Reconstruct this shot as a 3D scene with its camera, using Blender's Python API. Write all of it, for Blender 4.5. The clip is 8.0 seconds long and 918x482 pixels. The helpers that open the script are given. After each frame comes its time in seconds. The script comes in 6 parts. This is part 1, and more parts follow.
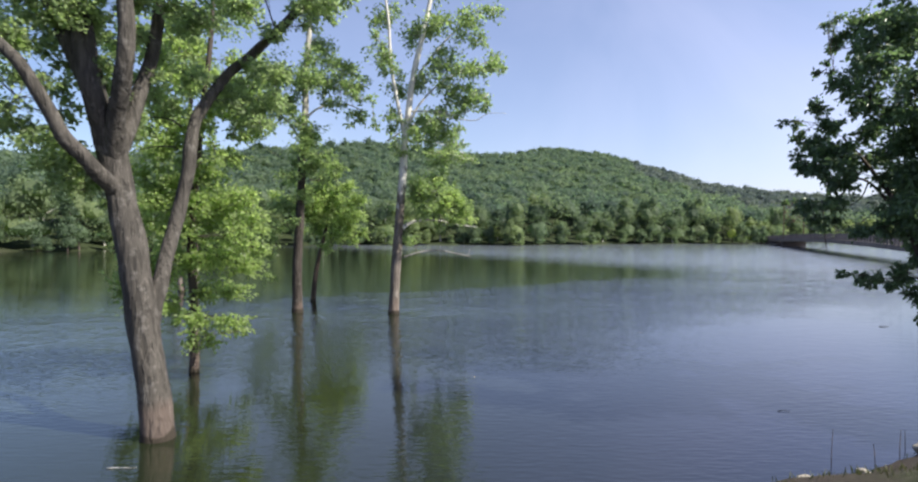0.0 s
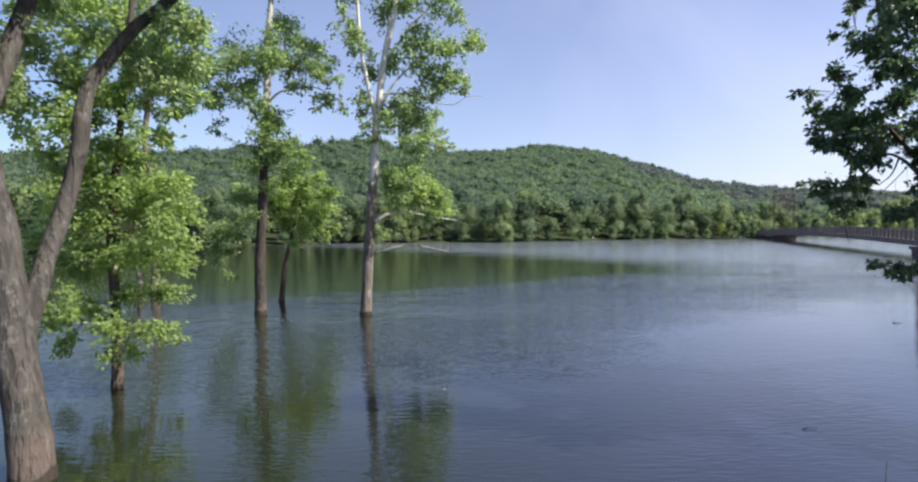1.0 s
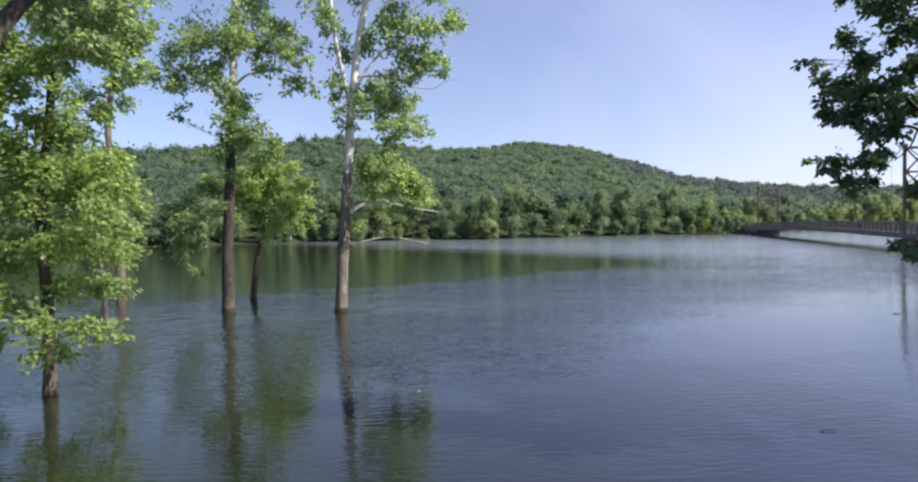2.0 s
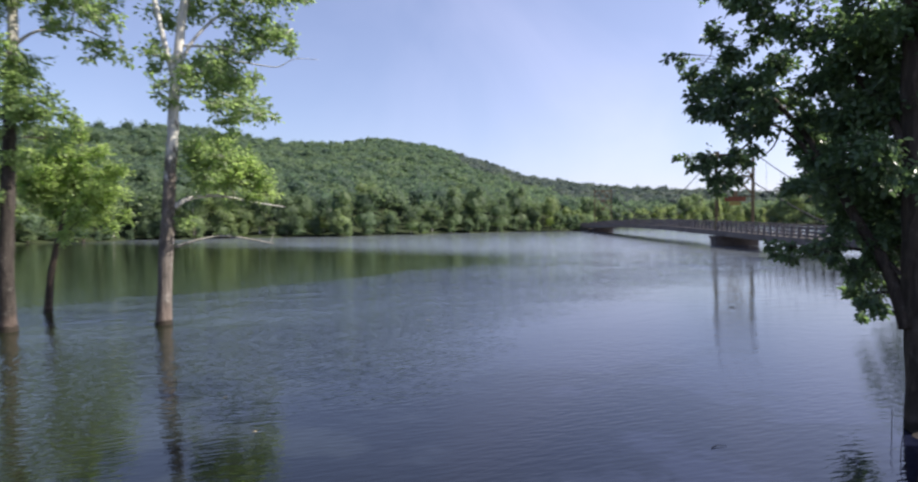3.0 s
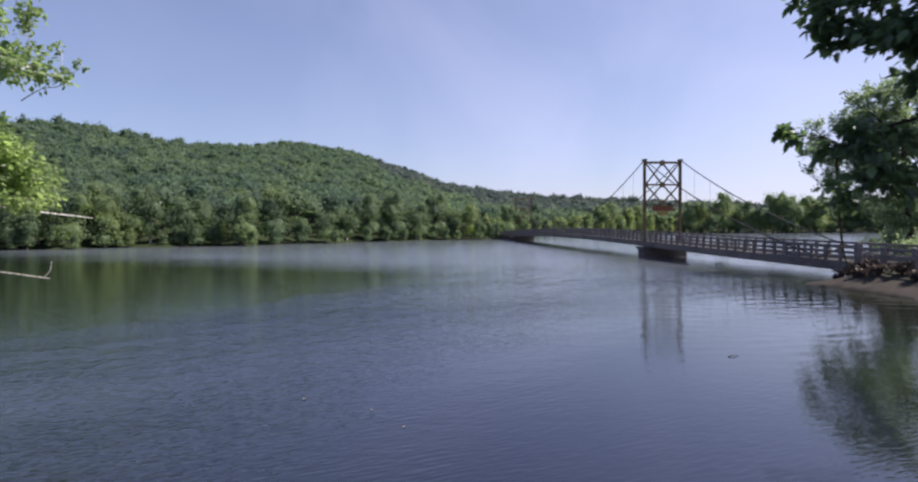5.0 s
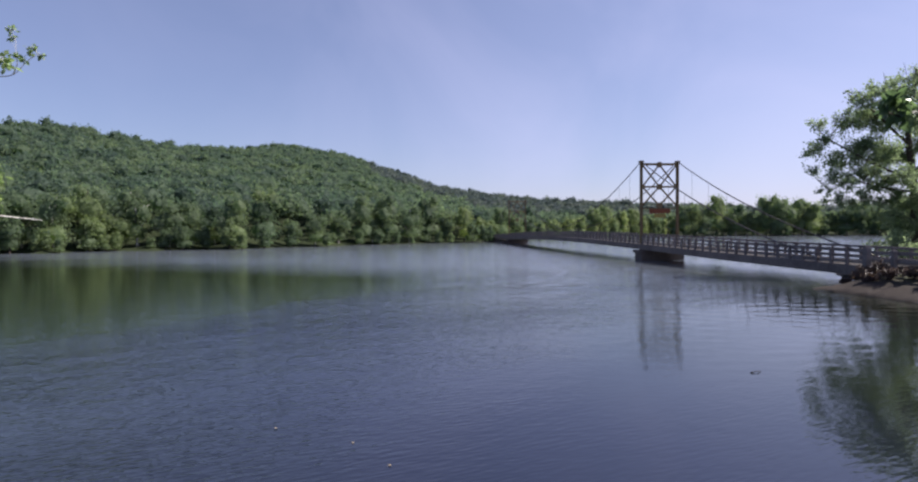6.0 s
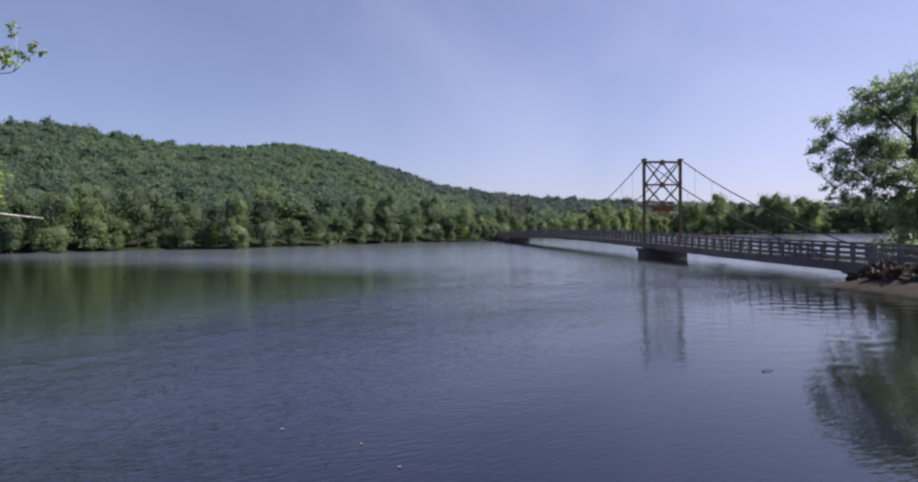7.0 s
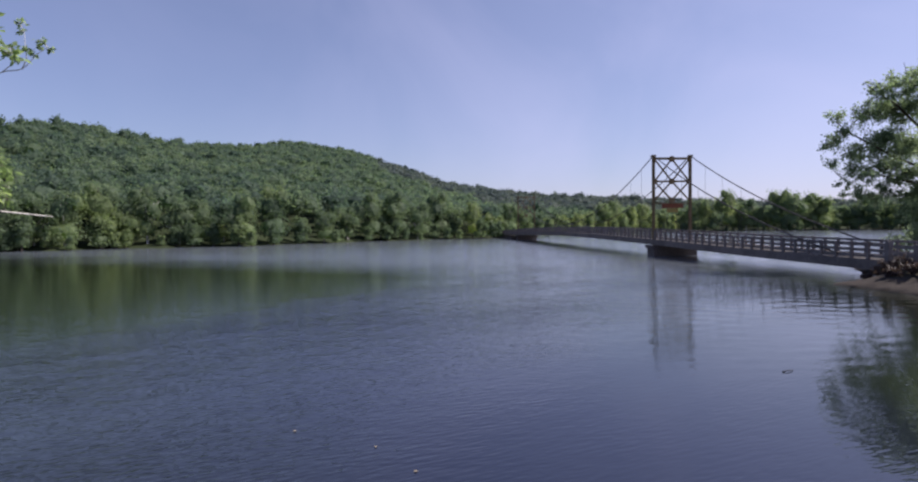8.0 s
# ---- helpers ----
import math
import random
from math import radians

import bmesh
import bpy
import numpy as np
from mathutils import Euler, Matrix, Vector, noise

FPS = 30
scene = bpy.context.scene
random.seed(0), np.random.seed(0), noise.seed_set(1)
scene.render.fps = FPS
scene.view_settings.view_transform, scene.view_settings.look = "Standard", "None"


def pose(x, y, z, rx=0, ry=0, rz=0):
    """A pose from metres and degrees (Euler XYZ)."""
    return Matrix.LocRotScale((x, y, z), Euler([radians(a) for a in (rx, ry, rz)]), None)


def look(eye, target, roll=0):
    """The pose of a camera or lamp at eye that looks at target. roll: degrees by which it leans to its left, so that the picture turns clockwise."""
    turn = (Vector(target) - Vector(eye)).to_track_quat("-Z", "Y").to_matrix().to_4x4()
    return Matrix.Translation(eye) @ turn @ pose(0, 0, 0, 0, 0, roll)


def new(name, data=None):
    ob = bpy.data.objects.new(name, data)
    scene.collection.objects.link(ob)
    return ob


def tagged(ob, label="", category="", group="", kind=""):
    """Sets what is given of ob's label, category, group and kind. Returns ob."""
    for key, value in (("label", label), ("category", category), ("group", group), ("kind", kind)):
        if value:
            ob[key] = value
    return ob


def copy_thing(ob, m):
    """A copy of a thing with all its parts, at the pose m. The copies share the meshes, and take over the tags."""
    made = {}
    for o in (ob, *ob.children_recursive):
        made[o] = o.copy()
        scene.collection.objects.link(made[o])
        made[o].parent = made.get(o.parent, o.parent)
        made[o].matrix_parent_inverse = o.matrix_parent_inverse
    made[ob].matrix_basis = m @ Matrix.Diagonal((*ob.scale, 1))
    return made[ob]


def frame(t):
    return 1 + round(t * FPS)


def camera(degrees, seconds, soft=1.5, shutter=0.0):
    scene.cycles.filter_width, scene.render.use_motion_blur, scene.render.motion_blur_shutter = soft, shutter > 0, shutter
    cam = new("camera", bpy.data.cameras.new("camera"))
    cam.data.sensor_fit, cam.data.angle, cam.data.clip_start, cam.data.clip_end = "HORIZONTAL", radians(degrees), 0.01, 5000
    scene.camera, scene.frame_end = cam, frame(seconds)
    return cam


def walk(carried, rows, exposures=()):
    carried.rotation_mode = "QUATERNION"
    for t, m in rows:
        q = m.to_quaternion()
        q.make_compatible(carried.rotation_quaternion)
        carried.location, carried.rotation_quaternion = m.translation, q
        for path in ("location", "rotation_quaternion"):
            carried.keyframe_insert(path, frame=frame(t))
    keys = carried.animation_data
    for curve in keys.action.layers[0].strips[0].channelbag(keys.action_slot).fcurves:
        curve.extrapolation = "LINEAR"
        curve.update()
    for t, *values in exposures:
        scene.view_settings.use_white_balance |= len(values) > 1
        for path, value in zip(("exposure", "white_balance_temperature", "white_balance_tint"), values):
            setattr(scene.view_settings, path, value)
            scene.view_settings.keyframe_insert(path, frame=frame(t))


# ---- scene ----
cam = camera(76.54, 8.0, soft=2.2, shutter=0.3)
# seconds, place in metres, yaw, pitch and roll in degrees
ROWS = [
    (0, -0.000, -0.000, 3.830, 0.00, -1.08, -0.25),
    (0.5, 0.318, 1.139, 3.759, -0.36, -1.43, 0.09),
    (1, 0.549, 2.150, 3.611, -0.94, -1.27, 0.30),
    (1.2, 0.570, 2.395, 3.500, -1.35, -1.34, 0.60),
    (2.3, 0.888, 3.950, 3.289, -3.62, -1.51, 0.65),
    (2.5, 0.935, 4.297, 3.284, -6.64, -1.59, 0.61),
    (2.8, 0.940, 4.920, 3.297, -12.70, -1.80, 0.56),
    (3, 0.927, 5.364, 3.317, -16.66, -1.90, 0.50),
    (3.2, 1.103, 5.866, 3.304, -19.11, -1.87, 0.52),
    (3.5, 1.338, 6.788, 3.379, -21.34, -1.80, 0.39),
    (4, 2.005, 8.458, 3.486, -23.32, -1.75, 0.48),
    (4.5, 2.739, 10.251, 3.511, -24.30, -1.68, 0.52),
    (4.7, 3.042, 10.921, 3.584, -24.39, -1.54, 0.42),
    (5.8, 3.929, 13.236, 3.707, -25.28, -0.93, 0.32),
    (6, 4.020, 13.294, 3.660, -25.31, -1.00, 0.37),
    (6.5, 3.974, 13.470, 3.630, -25.57, -1.08, 0.46),
    (7, 3.973, 13.542, 3.619, -25.21, -1.10, 0.51),
    (7.5, 3.960, 13.656, 3.606, -24.76, -1.06, 0.57),
    (8, 3.931, 13.835, 3.635, -24.56, -1.37, 0.61),
]
walk(cam, [(t, pose(x, y, z, 90 + pitch, roll, yaw)) for t, x, y, z, yaw, pitch, roll in ROWS],
     exposures=((0.0, 1.25, 6470, 6.9), (2.5, 1.22, 6450, 9.6), (4.5, 0.97, 6360, 12), (6.0, 0.73, 6240, 14.8), (8.0, 0.63, 6200, 16.8)))

# ---- sky and sun ----
SUN_AZ, SUN_EL = 107.0, 44.0
world = bpy.data.worlds.new("world")
scene.world = world
world.use_nodes = True
wt = world.node_tree
sky = wt.nodes.new("ShaderNodeTexSky")
sky.sky_type, sky.sun_disc = "NISHITA", False
sky.sun_elevation, sky.sun_rotation = radians(SUN_EL), radians(SUN_AZ)
sky.air_density, sky.dust_density, sky.ozone_density, sky.altitude = 1.0, 0.45, 4.0, 100
veil_noise = wt.nodes.new("ShaderNodeTexNoise")
veil_noise.inputs["Scale"].default_value, veil_noise.inputs["Detail"].default_value = 2.6, 7
veil_noise.inputs["Distortion"].default_value = 0.6
veil_ramp = wt.nodes.new("ShaderNodeMapRange")
veil_ramp.inputs["From Min"].default_value, veil_ramp.inputs["From Max"].default_value = 0.38, 0.72
veil_ramp.inputs["To Min"].default_value, veil_ramp.inputs["To Max"].default_value = 0.32, 0.62
veil = wt.nodes.new("ShaderNodeMixRGB")
veil.inputs[2].default_value = (7.3, 7.0, 9.2, 1)
wt.links.new(veil_noise.outputs["Fac"], veil_ramp.inputs["Value"])
# the haze thins out upwards and is brighter towards the sun
sky_way = wt.nodes.new("ShaderNodeTexCoord")
sky_up = wt.nodes.new("ShaderNodeSeparateXYZ")
wt.links.new(sky_way.outputs["Generated"], sky_up.inputs[0])
thin = wt.nodes.new("ShaderNodeMapRange")
thin.inputs["From Min"].default_value, thin.inputs["From Max"].default_value = 0.1, 0.8
thin.inputs["To Min"].default_value, thin.inputs["To Max"].default_value = 1.0, 0.2
wt.links.new(sky_up.outputs["Z"], thin.inputs["Value"])
sunward = wt.nodes.new("ShaderNodeVectorMath")
sunward.operation = "DOT_PRODUCT"
sunward.inputs[1].default_value = (math.sin(radians(SUN_AZ)), math.cos(radians(SUN_AZ)), 0)
wt.links.new(sky_way.outputs["Generated"], sunward.inputs[0])
glare = wt.nodes.new("ShaderNodeMapRange")
glare.inputs["From Min"].default_value, glare.inputs["From Max"].default_value = -1, 1
glare.inputs["To Min"].default_value, glare.inputs["To Max"].default_value = 0.0, 1.18
wt.links.new(sunward.outputs["Value"], glare.inputs["Value"])
haze = veil_ramp.outputs["Result"]
for layer in (thin, glare):
    times = wt.nodes.new("ShaderNodeMath")
    times.operation = "MULTIPLY"
    wt.links.new(haze, times.inputs[0])
    wt.links.new(layer.outputs["Result"], times.inputs[1])
    haze = times.outputs[0]
wt.links.new(haze, veil.inputs[0])
tinge = wt.nodes.new("ShaderNodeMixRGB")
tinge.blend_type = "MULTIPLY"
tinge.inputs[0].default_value, tinge.inputs[2].default_value = 1.0, (1.06, 0.92, 0.95, 1)
wt.links.new(sky.outputs[0], tinge.inputs[1])
wt.links.new(tinge.outputs[0], veil.inputs[1])
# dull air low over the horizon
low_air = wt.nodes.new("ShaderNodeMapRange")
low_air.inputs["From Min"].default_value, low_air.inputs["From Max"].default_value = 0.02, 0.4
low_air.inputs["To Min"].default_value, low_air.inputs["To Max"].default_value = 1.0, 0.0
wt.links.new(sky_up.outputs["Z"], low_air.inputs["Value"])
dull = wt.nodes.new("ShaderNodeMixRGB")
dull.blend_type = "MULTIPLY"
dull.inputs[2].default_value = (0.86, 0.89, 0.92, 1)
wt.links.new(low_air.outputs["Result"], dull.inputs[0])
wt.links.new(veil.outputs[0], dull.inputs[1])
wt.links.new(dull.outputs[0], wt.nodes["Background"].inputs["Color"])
wt.nodes["Background"].inputs["Strength"].default_value = 0.075

sun = new("sun", bpy.data.lights.new("sun", "SUN"))
sun.data.energy, sun.data.angle, sun.data.color = 4.3, radians(0.8), (1.0, 0.93, 0.82)
az, el = radians(SUN_AZ), radians(SUN_EL)
sun.matrix_world = look((300 * math.sin(az) * math.cos(el), 300 * math.cos(az) * math.cos(el), 300 * math.sin(el)), (0, 0, 0))


# ---- materials ----
def material(name, rough=0.8, metal=0.0, spec=0.5):
    m = bpy.data.materials.new(name)
    m.use_nodes = True
    b = m.node_tree.nodes["Principled BSDF"]
    b.inputs["Roughness"].default_value, b.inputs["Metallic"].default_value = rough, metal
    b.inputs["Specular IOR Level"].default_value = spec
    return m, m.node_tree, b


def node(nt, kind, **values):
    n = nt.nodes.new(kind)
    for key, value in values.items():
        n.inputs[key.replace("_", " ")].default_value = value
    return n


def coords(nt, scale=(1, 1, 1), space="Object"):
    c = nt.nodes.new("ShaderNodeTexCoord")
    mp = nt.nodes.new("ShaderNodeMapping")
    mp.inputs["Scale"].default_value = scale
    nt.links.new(c.outputs[space], mp.inputs["Vector"])
    return mp.outputs["Vector"]


def place(nt, scale=(1, 1, 1)):
    g = nt.nodes.new("ShaderNodeNewGeometry")
    mp = nt.nodes.new("ShaderNodeMapping")
    mp.inputs["Scale"].default_value = scale
    nt.links.new(g.outputs["Position"], mp.inputs["Vector"])
    return mp.outputs["Vector"]


def ramp(nt, fac, stops):
    r = nt.nodes.new("ShaderNodeValToRGB")
    while len(r.color_ramp.elements) < len(stops):
        r.color_ramp.elements.new(0.5)
    for e, (p, c) in zip(r.color_ramp.elements, stops):
        e.position, e.color = p, (*c, 1)
    nt.links.new(fac, r.inputs["Fac"])
    return r.outputs["Color"]


def mixed(nt, fac, a, b, how="MIX"):
    m = nt.nodes.new("ShaderNodeMixRGB")
    m.blend_type = how
    for socket, v in zip(m.inputs, (fac, a, b)):
        if isinstance(v, (int, float)):
            socket.default_value = v
        elif isinstance(v, tuple):
            socket.default_value = (*v, 1)
        else:
            nt.links.new(v, socket)
    return m.outputs["Color"]


def bumped(nt, b, height, strength, distance):
    bp = node(nt, "ShaderNodeBump", Strength=strength, Distance=distance)
    nt.links.new(height, bp.inputs["Height"])
    nt.links.new(bp.outputs["Normal"], b.inputs["Normal"])
    return bp


def noise_tex(nt, vec, scale, detail=4, rough=0.55):
    n = node(nt, "ShaderNodeTexNoise", Scale=scale, Detail=detail, Roughness=rough)
    nt.links.new(vec, n.inputs["Vector"])
    return n.outputs["Fac"]


def leaf_material(name, dark, mid, light, glow=0.6, rough=0.5, patch=0.35, trees=0.0, tuft=0.0):
    """A leaf: two sides, light shining through, colour from leaf to leaf."""
    m, nt, b = material(name, rough, 0, 0.5)
    g = nt.nodes.new("ShaderNodeNewGeometry")
    col = ramp(nt, g.outputs["Random Per Island"], [(0.0, dark), (0.5, mid), (1.0, light)])
    big = noise_tex(nt, place(nt), patch, 3)
    col = mixed(nt, ramp(nt, big, [(0.35, (0, 0, 0)), (0.7, (1, 1, 1))]), col, mixed(nt, 0.45, col, light))
    if trees:
        cells = node(nt, "ShaderNodeTexVoronoi", Scale=trees)
        nt.links.new(place(nt), cells.inputs["Vector"])
        rgb = nt.nodes.new("ShaderNodeSeparateColor")
        nt.links.new(cells.outputs["Color"], rgb.inputs[0])
        col = mixed(nt, 1.0, col, ramp(nt, rgb.outputs[0], [(0.0, (0.62, 0.7, 0.78)), (0.45, (0.92, 0.94, 0.96)), (1.0, (1.26, 1.2, 1.02))]), "MULTIPLY")
    if tuft:
        fuzz = noise_tex(nt, place(nt), tuft, 4, 0.7)
        col = mixed(nt, 1.0, col, ramp(nt, fuzz, [(0.33, (0.78, 0.8, 0.82)), (0.62, (1.08, 1.08, 1.06))]), "MULTIPLY")
    nt.links.new(col, b.inputs["Base Color"])
    t = nt.nodes.new("ShaderNodeBsdfTranslucent")
    nt.links.new(mixed(nt, 1.0, col, (1.9, 1.95, 1.5), "MULTIPLY"), t.inputs["Color"])
    mx = node(nt, "ShaderNodeMixShader", Fac=glow)
    nt.links.new(b.outputs[0], mx.inputs[1])
    nt.links.new(t.outputs[0], mx.inputs[2])
    nt.links.new(mx.outputs[0], nt.nodes["Material Output"].inputs["Surface"])
    return m


def bark_material(name, low, high, pale=None, band=(3.0, 8.0), stain=0.0):
    """Furrowed bark. pale: the colour of the smooth upper bark, which comes in over the heights of band. stain: height of the dried flood mark."""
    m, nt, b = material(name, 0.9, 0, 0.25)
    v = place(nt, (1, 1, 0.22))
    fine, coarse = noise_tex(nt, v, 26, 6, 0.65), noise_tex(nt, place(nt), 2.3, 4)
    col = ramp(nt, fine, [(0.25, tuple(c * 0.55 for c in low)), (0.55, low), (0.8, high)])
    col = mixed(nt, ramp(nt, coarse, [(0.35, (0, 0, 0)), (0.65, (0.7, 0.7, 0.7))]), col, tuple(c * 0.7 for c in low))
    # deep furrows between ridges, and grey lichen
    furrow = ramp(nt, noise_tex(nt, place(nt, (1, 1, 0.16)), 11, 3, 0.5), [(0.42, (0, 0, 0)), (0.52, (1, 1, 1))])
    col = mixed(nt, furrow, mixed(nt, 0.65, col, tuple(c * 0.4 for c in low)), col)
    lichen = ramp(nt, noise_tex(nt, place(nt), 3.4, 6, 0.7), [(0.56, (0, 0, 0)), (0.7, (0.5, 0.5, 0.5))])
    col = mixed(nt, lichen, col, tuple(0.5 * h + 0.5 * sum(high) / 3 for h in high))
    z = nt.nodes.new("ShaderNodeSeparateXYZ")
    nt.links.new(place(nt), z.inputs[0])
    if pale:
        up = node(nt, "ShaderNodeMapRange", From_Min=band[0], From_Max=band[1])
        nt.links.new(z.outputs["Z"], up.inputs["Value"])
        patch = noise_tex(nt, place(nt, (1, 1, 0.5)), 5, 5)
        add = node(nt, "ShaderNodeMath")
        add.operation = "ADD"
        nt.links.new(up.outputs["Result"], add.inputs[0])
        nt.links.new(patch, add.inputs[1])
        col = mixed(nt, ramp(nt, add.outputs[0], [(0.72, (0, 0, 0)), (0.86, (1, 1, 1))]), col, pale)
    if stain:
        wet = node(nt, "ShaderNodeMapRange", From_Min=stain + 0.12, From_Max=stain - 0.12)
        wob = nt.nodes.new("ShaderNodeMath")
        wob.operation = "MULTIPLY_ADD"
        nt.links.new(coarse, wob.inputs[0])
        wob.inputs[1].default_value = 0.5
        nt.links.new(z.outputs["Z"], wob.inputs[2])
        nt.links.new(wob.outputs[0], wet.inputs["Value"])
        faint = node(nt, "ShaderNodeMath")
        faint.operation = "MULTIPLY"
        nt.links.new(wet.outputs["Result"], faint.inputs[0])
        faint.inputs[1].default_value = 0.45
        col = mixed(nt, faint.outputs[0], col, mixed(nt, fine, (0.1, 0.072, 0.062), (0.19, 0.14, 0.12)))
        line = node(nt, "ShaderNodeMapRange", From_Min=0.44, From_Max=0.38)
        nt.links.new(wob.outputs[0], line.inputs["Value"])
        col = mixed(nt, line.outputs["Result"], col, (0.035, 0.028, 0.022))
    nt.links.new(col, b.inputs["Base Color"])
    bumped(nt, b, mixed(nt, 0.5, fine, furrow), 0.9, 0.04)
    return m


def rough_material(name, low, high, scale, rough=0.85, metal=0.0, bump=0.01, stretch=(1, 1, 1), spec=0.3):
    m, nt, b = material(name, rough, metal, spec)
    v = coords(nt, stretch)
    fine, coarse = noise_tex(nt, v, scale, 6, 0.65), noise_tex(nt, v, scale * 0.13, 3)
    col = ramp(nt, fine, [(0.3, low), (0.7, high)])
    col = mixed(nt, ramp(nt, coarse, [(0.4, (0, 0, 0)), (0.7, (0.6, 0.6, 0.6))]), col, tuple(0.6 * c for c in low))
    nt.links.new(col, b.inputs["Base Color"])
    if bump:
        bumped(nt, b, fine, 0.7, bump)
    return m


def water_material():
    m, nt, b = material("lake_water", 0.03, 0, 0.5)
    b.inputs["IOR"].default_value = 1.72
    # silty water painted greener under tree reflections, bluer where it mirrors the sky
    xyz = nt.nodes.new("ShaderNodeSeparateXYZ")
    nt.links.new(place(nt), xyz.inputs[0])
    drift = nt.nodes.new("ShaderNodeMath")
    drift.operation = "MULTIPLY_ADD"
    nt.links.new(noise_tex(nt, place(nt), 0.08, 3), drift.inputs[0])
    drift.inputs[1].default_value = 9
    nt.links.new(xyz.outputs["X"], drift.inputs[2])
    sky_tint = node(nt, "ShaderNodeMapRange", From_Min=1, From_Max=11)
    nt.links.new(drift.outputs[0], sky_tint.inputs["Value"])
    bank = node(nt, "ShaderNodeMapRange", From_Min=15, From_Max=23)
    nt.links.new(drift.outputs[0], bank.inputs["Value"])
    murk = mixed(nt, bank.outputs["Result"], mixed(nt, sky_tint.outputs["Result"], (0.0135, 0.0175, 0.0088), (0.0085, 0.0105, 0.025)), (0.0115, 0.0155, 0.0098))
    # wind patches over long low ripples
    patch = ramp(nt, noise_tex(nt, place(nt, (0.6, 1.6, 1)), 0.05, 3), [(0.36, (0.35, 0.35, 0.35)), (0.62, (1, 1, 1))])
    w1 = noise_tex(nt, place(nt, (0.5, 1.35, 1)), 1.8, 3, 0.5)
    w2 = noise_tex(nt, place(nt, (0.42, 1.5, 1)), 6.5, 2, 0.5)
    w0 = noise_tex(nt, place(nt, (0.5, 1.2, 1)), 0.28, 2, 0.4)
    h = mixed(nt, 0.72, w1, w2)
    h = mixed(nt, 0.15, h, w0)
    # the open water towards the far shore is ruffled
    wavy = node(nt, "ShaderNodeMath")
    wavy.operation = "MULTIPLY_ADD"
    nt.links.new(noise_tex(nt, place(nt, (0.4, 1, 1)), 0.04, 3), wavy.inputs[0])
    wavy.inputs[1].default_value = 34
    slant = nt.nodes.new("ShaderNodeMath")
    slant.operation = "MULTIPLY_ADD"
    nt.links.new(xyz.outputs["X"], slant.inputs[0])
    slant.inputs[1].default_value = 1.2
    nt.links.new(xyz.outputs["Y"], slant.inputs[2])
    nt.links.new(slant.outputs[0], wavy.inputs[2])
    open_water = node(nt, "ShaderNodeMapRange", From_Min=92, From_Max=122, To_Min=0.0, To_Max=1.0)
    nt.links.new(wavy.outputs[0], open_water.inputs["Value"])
    # a calm wedge lies between the ruffled near water and the open water
    wedge = nt.nodes.new("ShaderNodeMath")
    wedge.operation = "MULTIPLY_ADD"
    nt.links.new(xyz.outputs["X"], wedge.inputs[0])
    wedge.inputs[1].default_value = -0.65
    nt.links.new(xyz.outputs["Y"], wedge.inputs[2])
    torn = node(nt, "ShaderNodeMath")
    torn.operation = "MULTIPLY_ADD"
    nt.links.new(noise_tex(nt, place(nt, (0.5, 1, 1)), 0.09, 4, 0.6), torn.inputs[0])
    torn.inputs[1].default_value = 20
    nt.links.new(wedge.outputs[0], torn.inputs[2])
    calm = node(nt, "ShaderNodeMapRange", From_Min=43, From_Max=48, To_Min=0.0, To_Max=1.0)
    nt.links.new(torn.outputs[0], calm.inputs["Value"])
    out = node(nt, "ShaderNodeMapRange", From_Min=25, From_Max=37, To_Min=0.0, To_Max=1.0)
    nt.links.new(torn.outputs[0], out.inputs["Value"])
    # green with silt in the calm wedge; open water painted pale as reflected sky
    murk = mixed(nt, calm.outputs["Result"], murk, (0.012, 0.0185, 0.0095))
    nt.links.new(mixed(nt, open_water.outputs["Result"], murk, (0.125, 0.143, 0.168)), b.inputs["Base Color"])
    patch = mixed(nt, out.outputs["Result"], mixed(nt, 1.0, patch, (0.34, 0.34, 0.34), "MULTIPLY"), mixed(nt, 1.0, patch, (2.8, 3.2, 3.2), "MULTIPLY"))
    patch = mixed(nt, calm.outputs["Result"], patch, (0.22, 0.22, 0.22))
    breezy = node(nt, "ShaderNodeMapRange", From_Min=33, From_Max=44, To_Min=0.0, To_Max=1.0)
    nt.links.new(xyz.outputs["X"], breezy.inputs["Value"])
    patch = mixed(nt, breezy.outputs["Result"], patch, (1.2, 1.2, 1.2))
    patch = mixed(nt, open_water.outputs["Result"], patch, (0.9, 0.9, 0.9))
    band = mixed(nt, calm.outputs["Result"], out.outputs["Result"], (0, 0, 0))
    h = mixed(nt, band, h, mixed(nt, 0.7, h, noise_tex(nt, place(nt, (0.9, 0.75, 1)), 1.0, 4, 0.58)))
    h = mixed(nt, 1.0, h, patch, "MULTIPLY")
    still = node(nt, "ShaderNodeMapRange", From_Min=0.0, From_Max=1.0, To_Min=0.03, To_Max=0.12)
    nt.links.new(open_water.outputs["Result"], still.inputs["Value"])
    nt.links.new(still.outputs["Result"], b.inputs["Roughness"])
    bumped(nt, b, h, 1.0, 0.042)
    return m


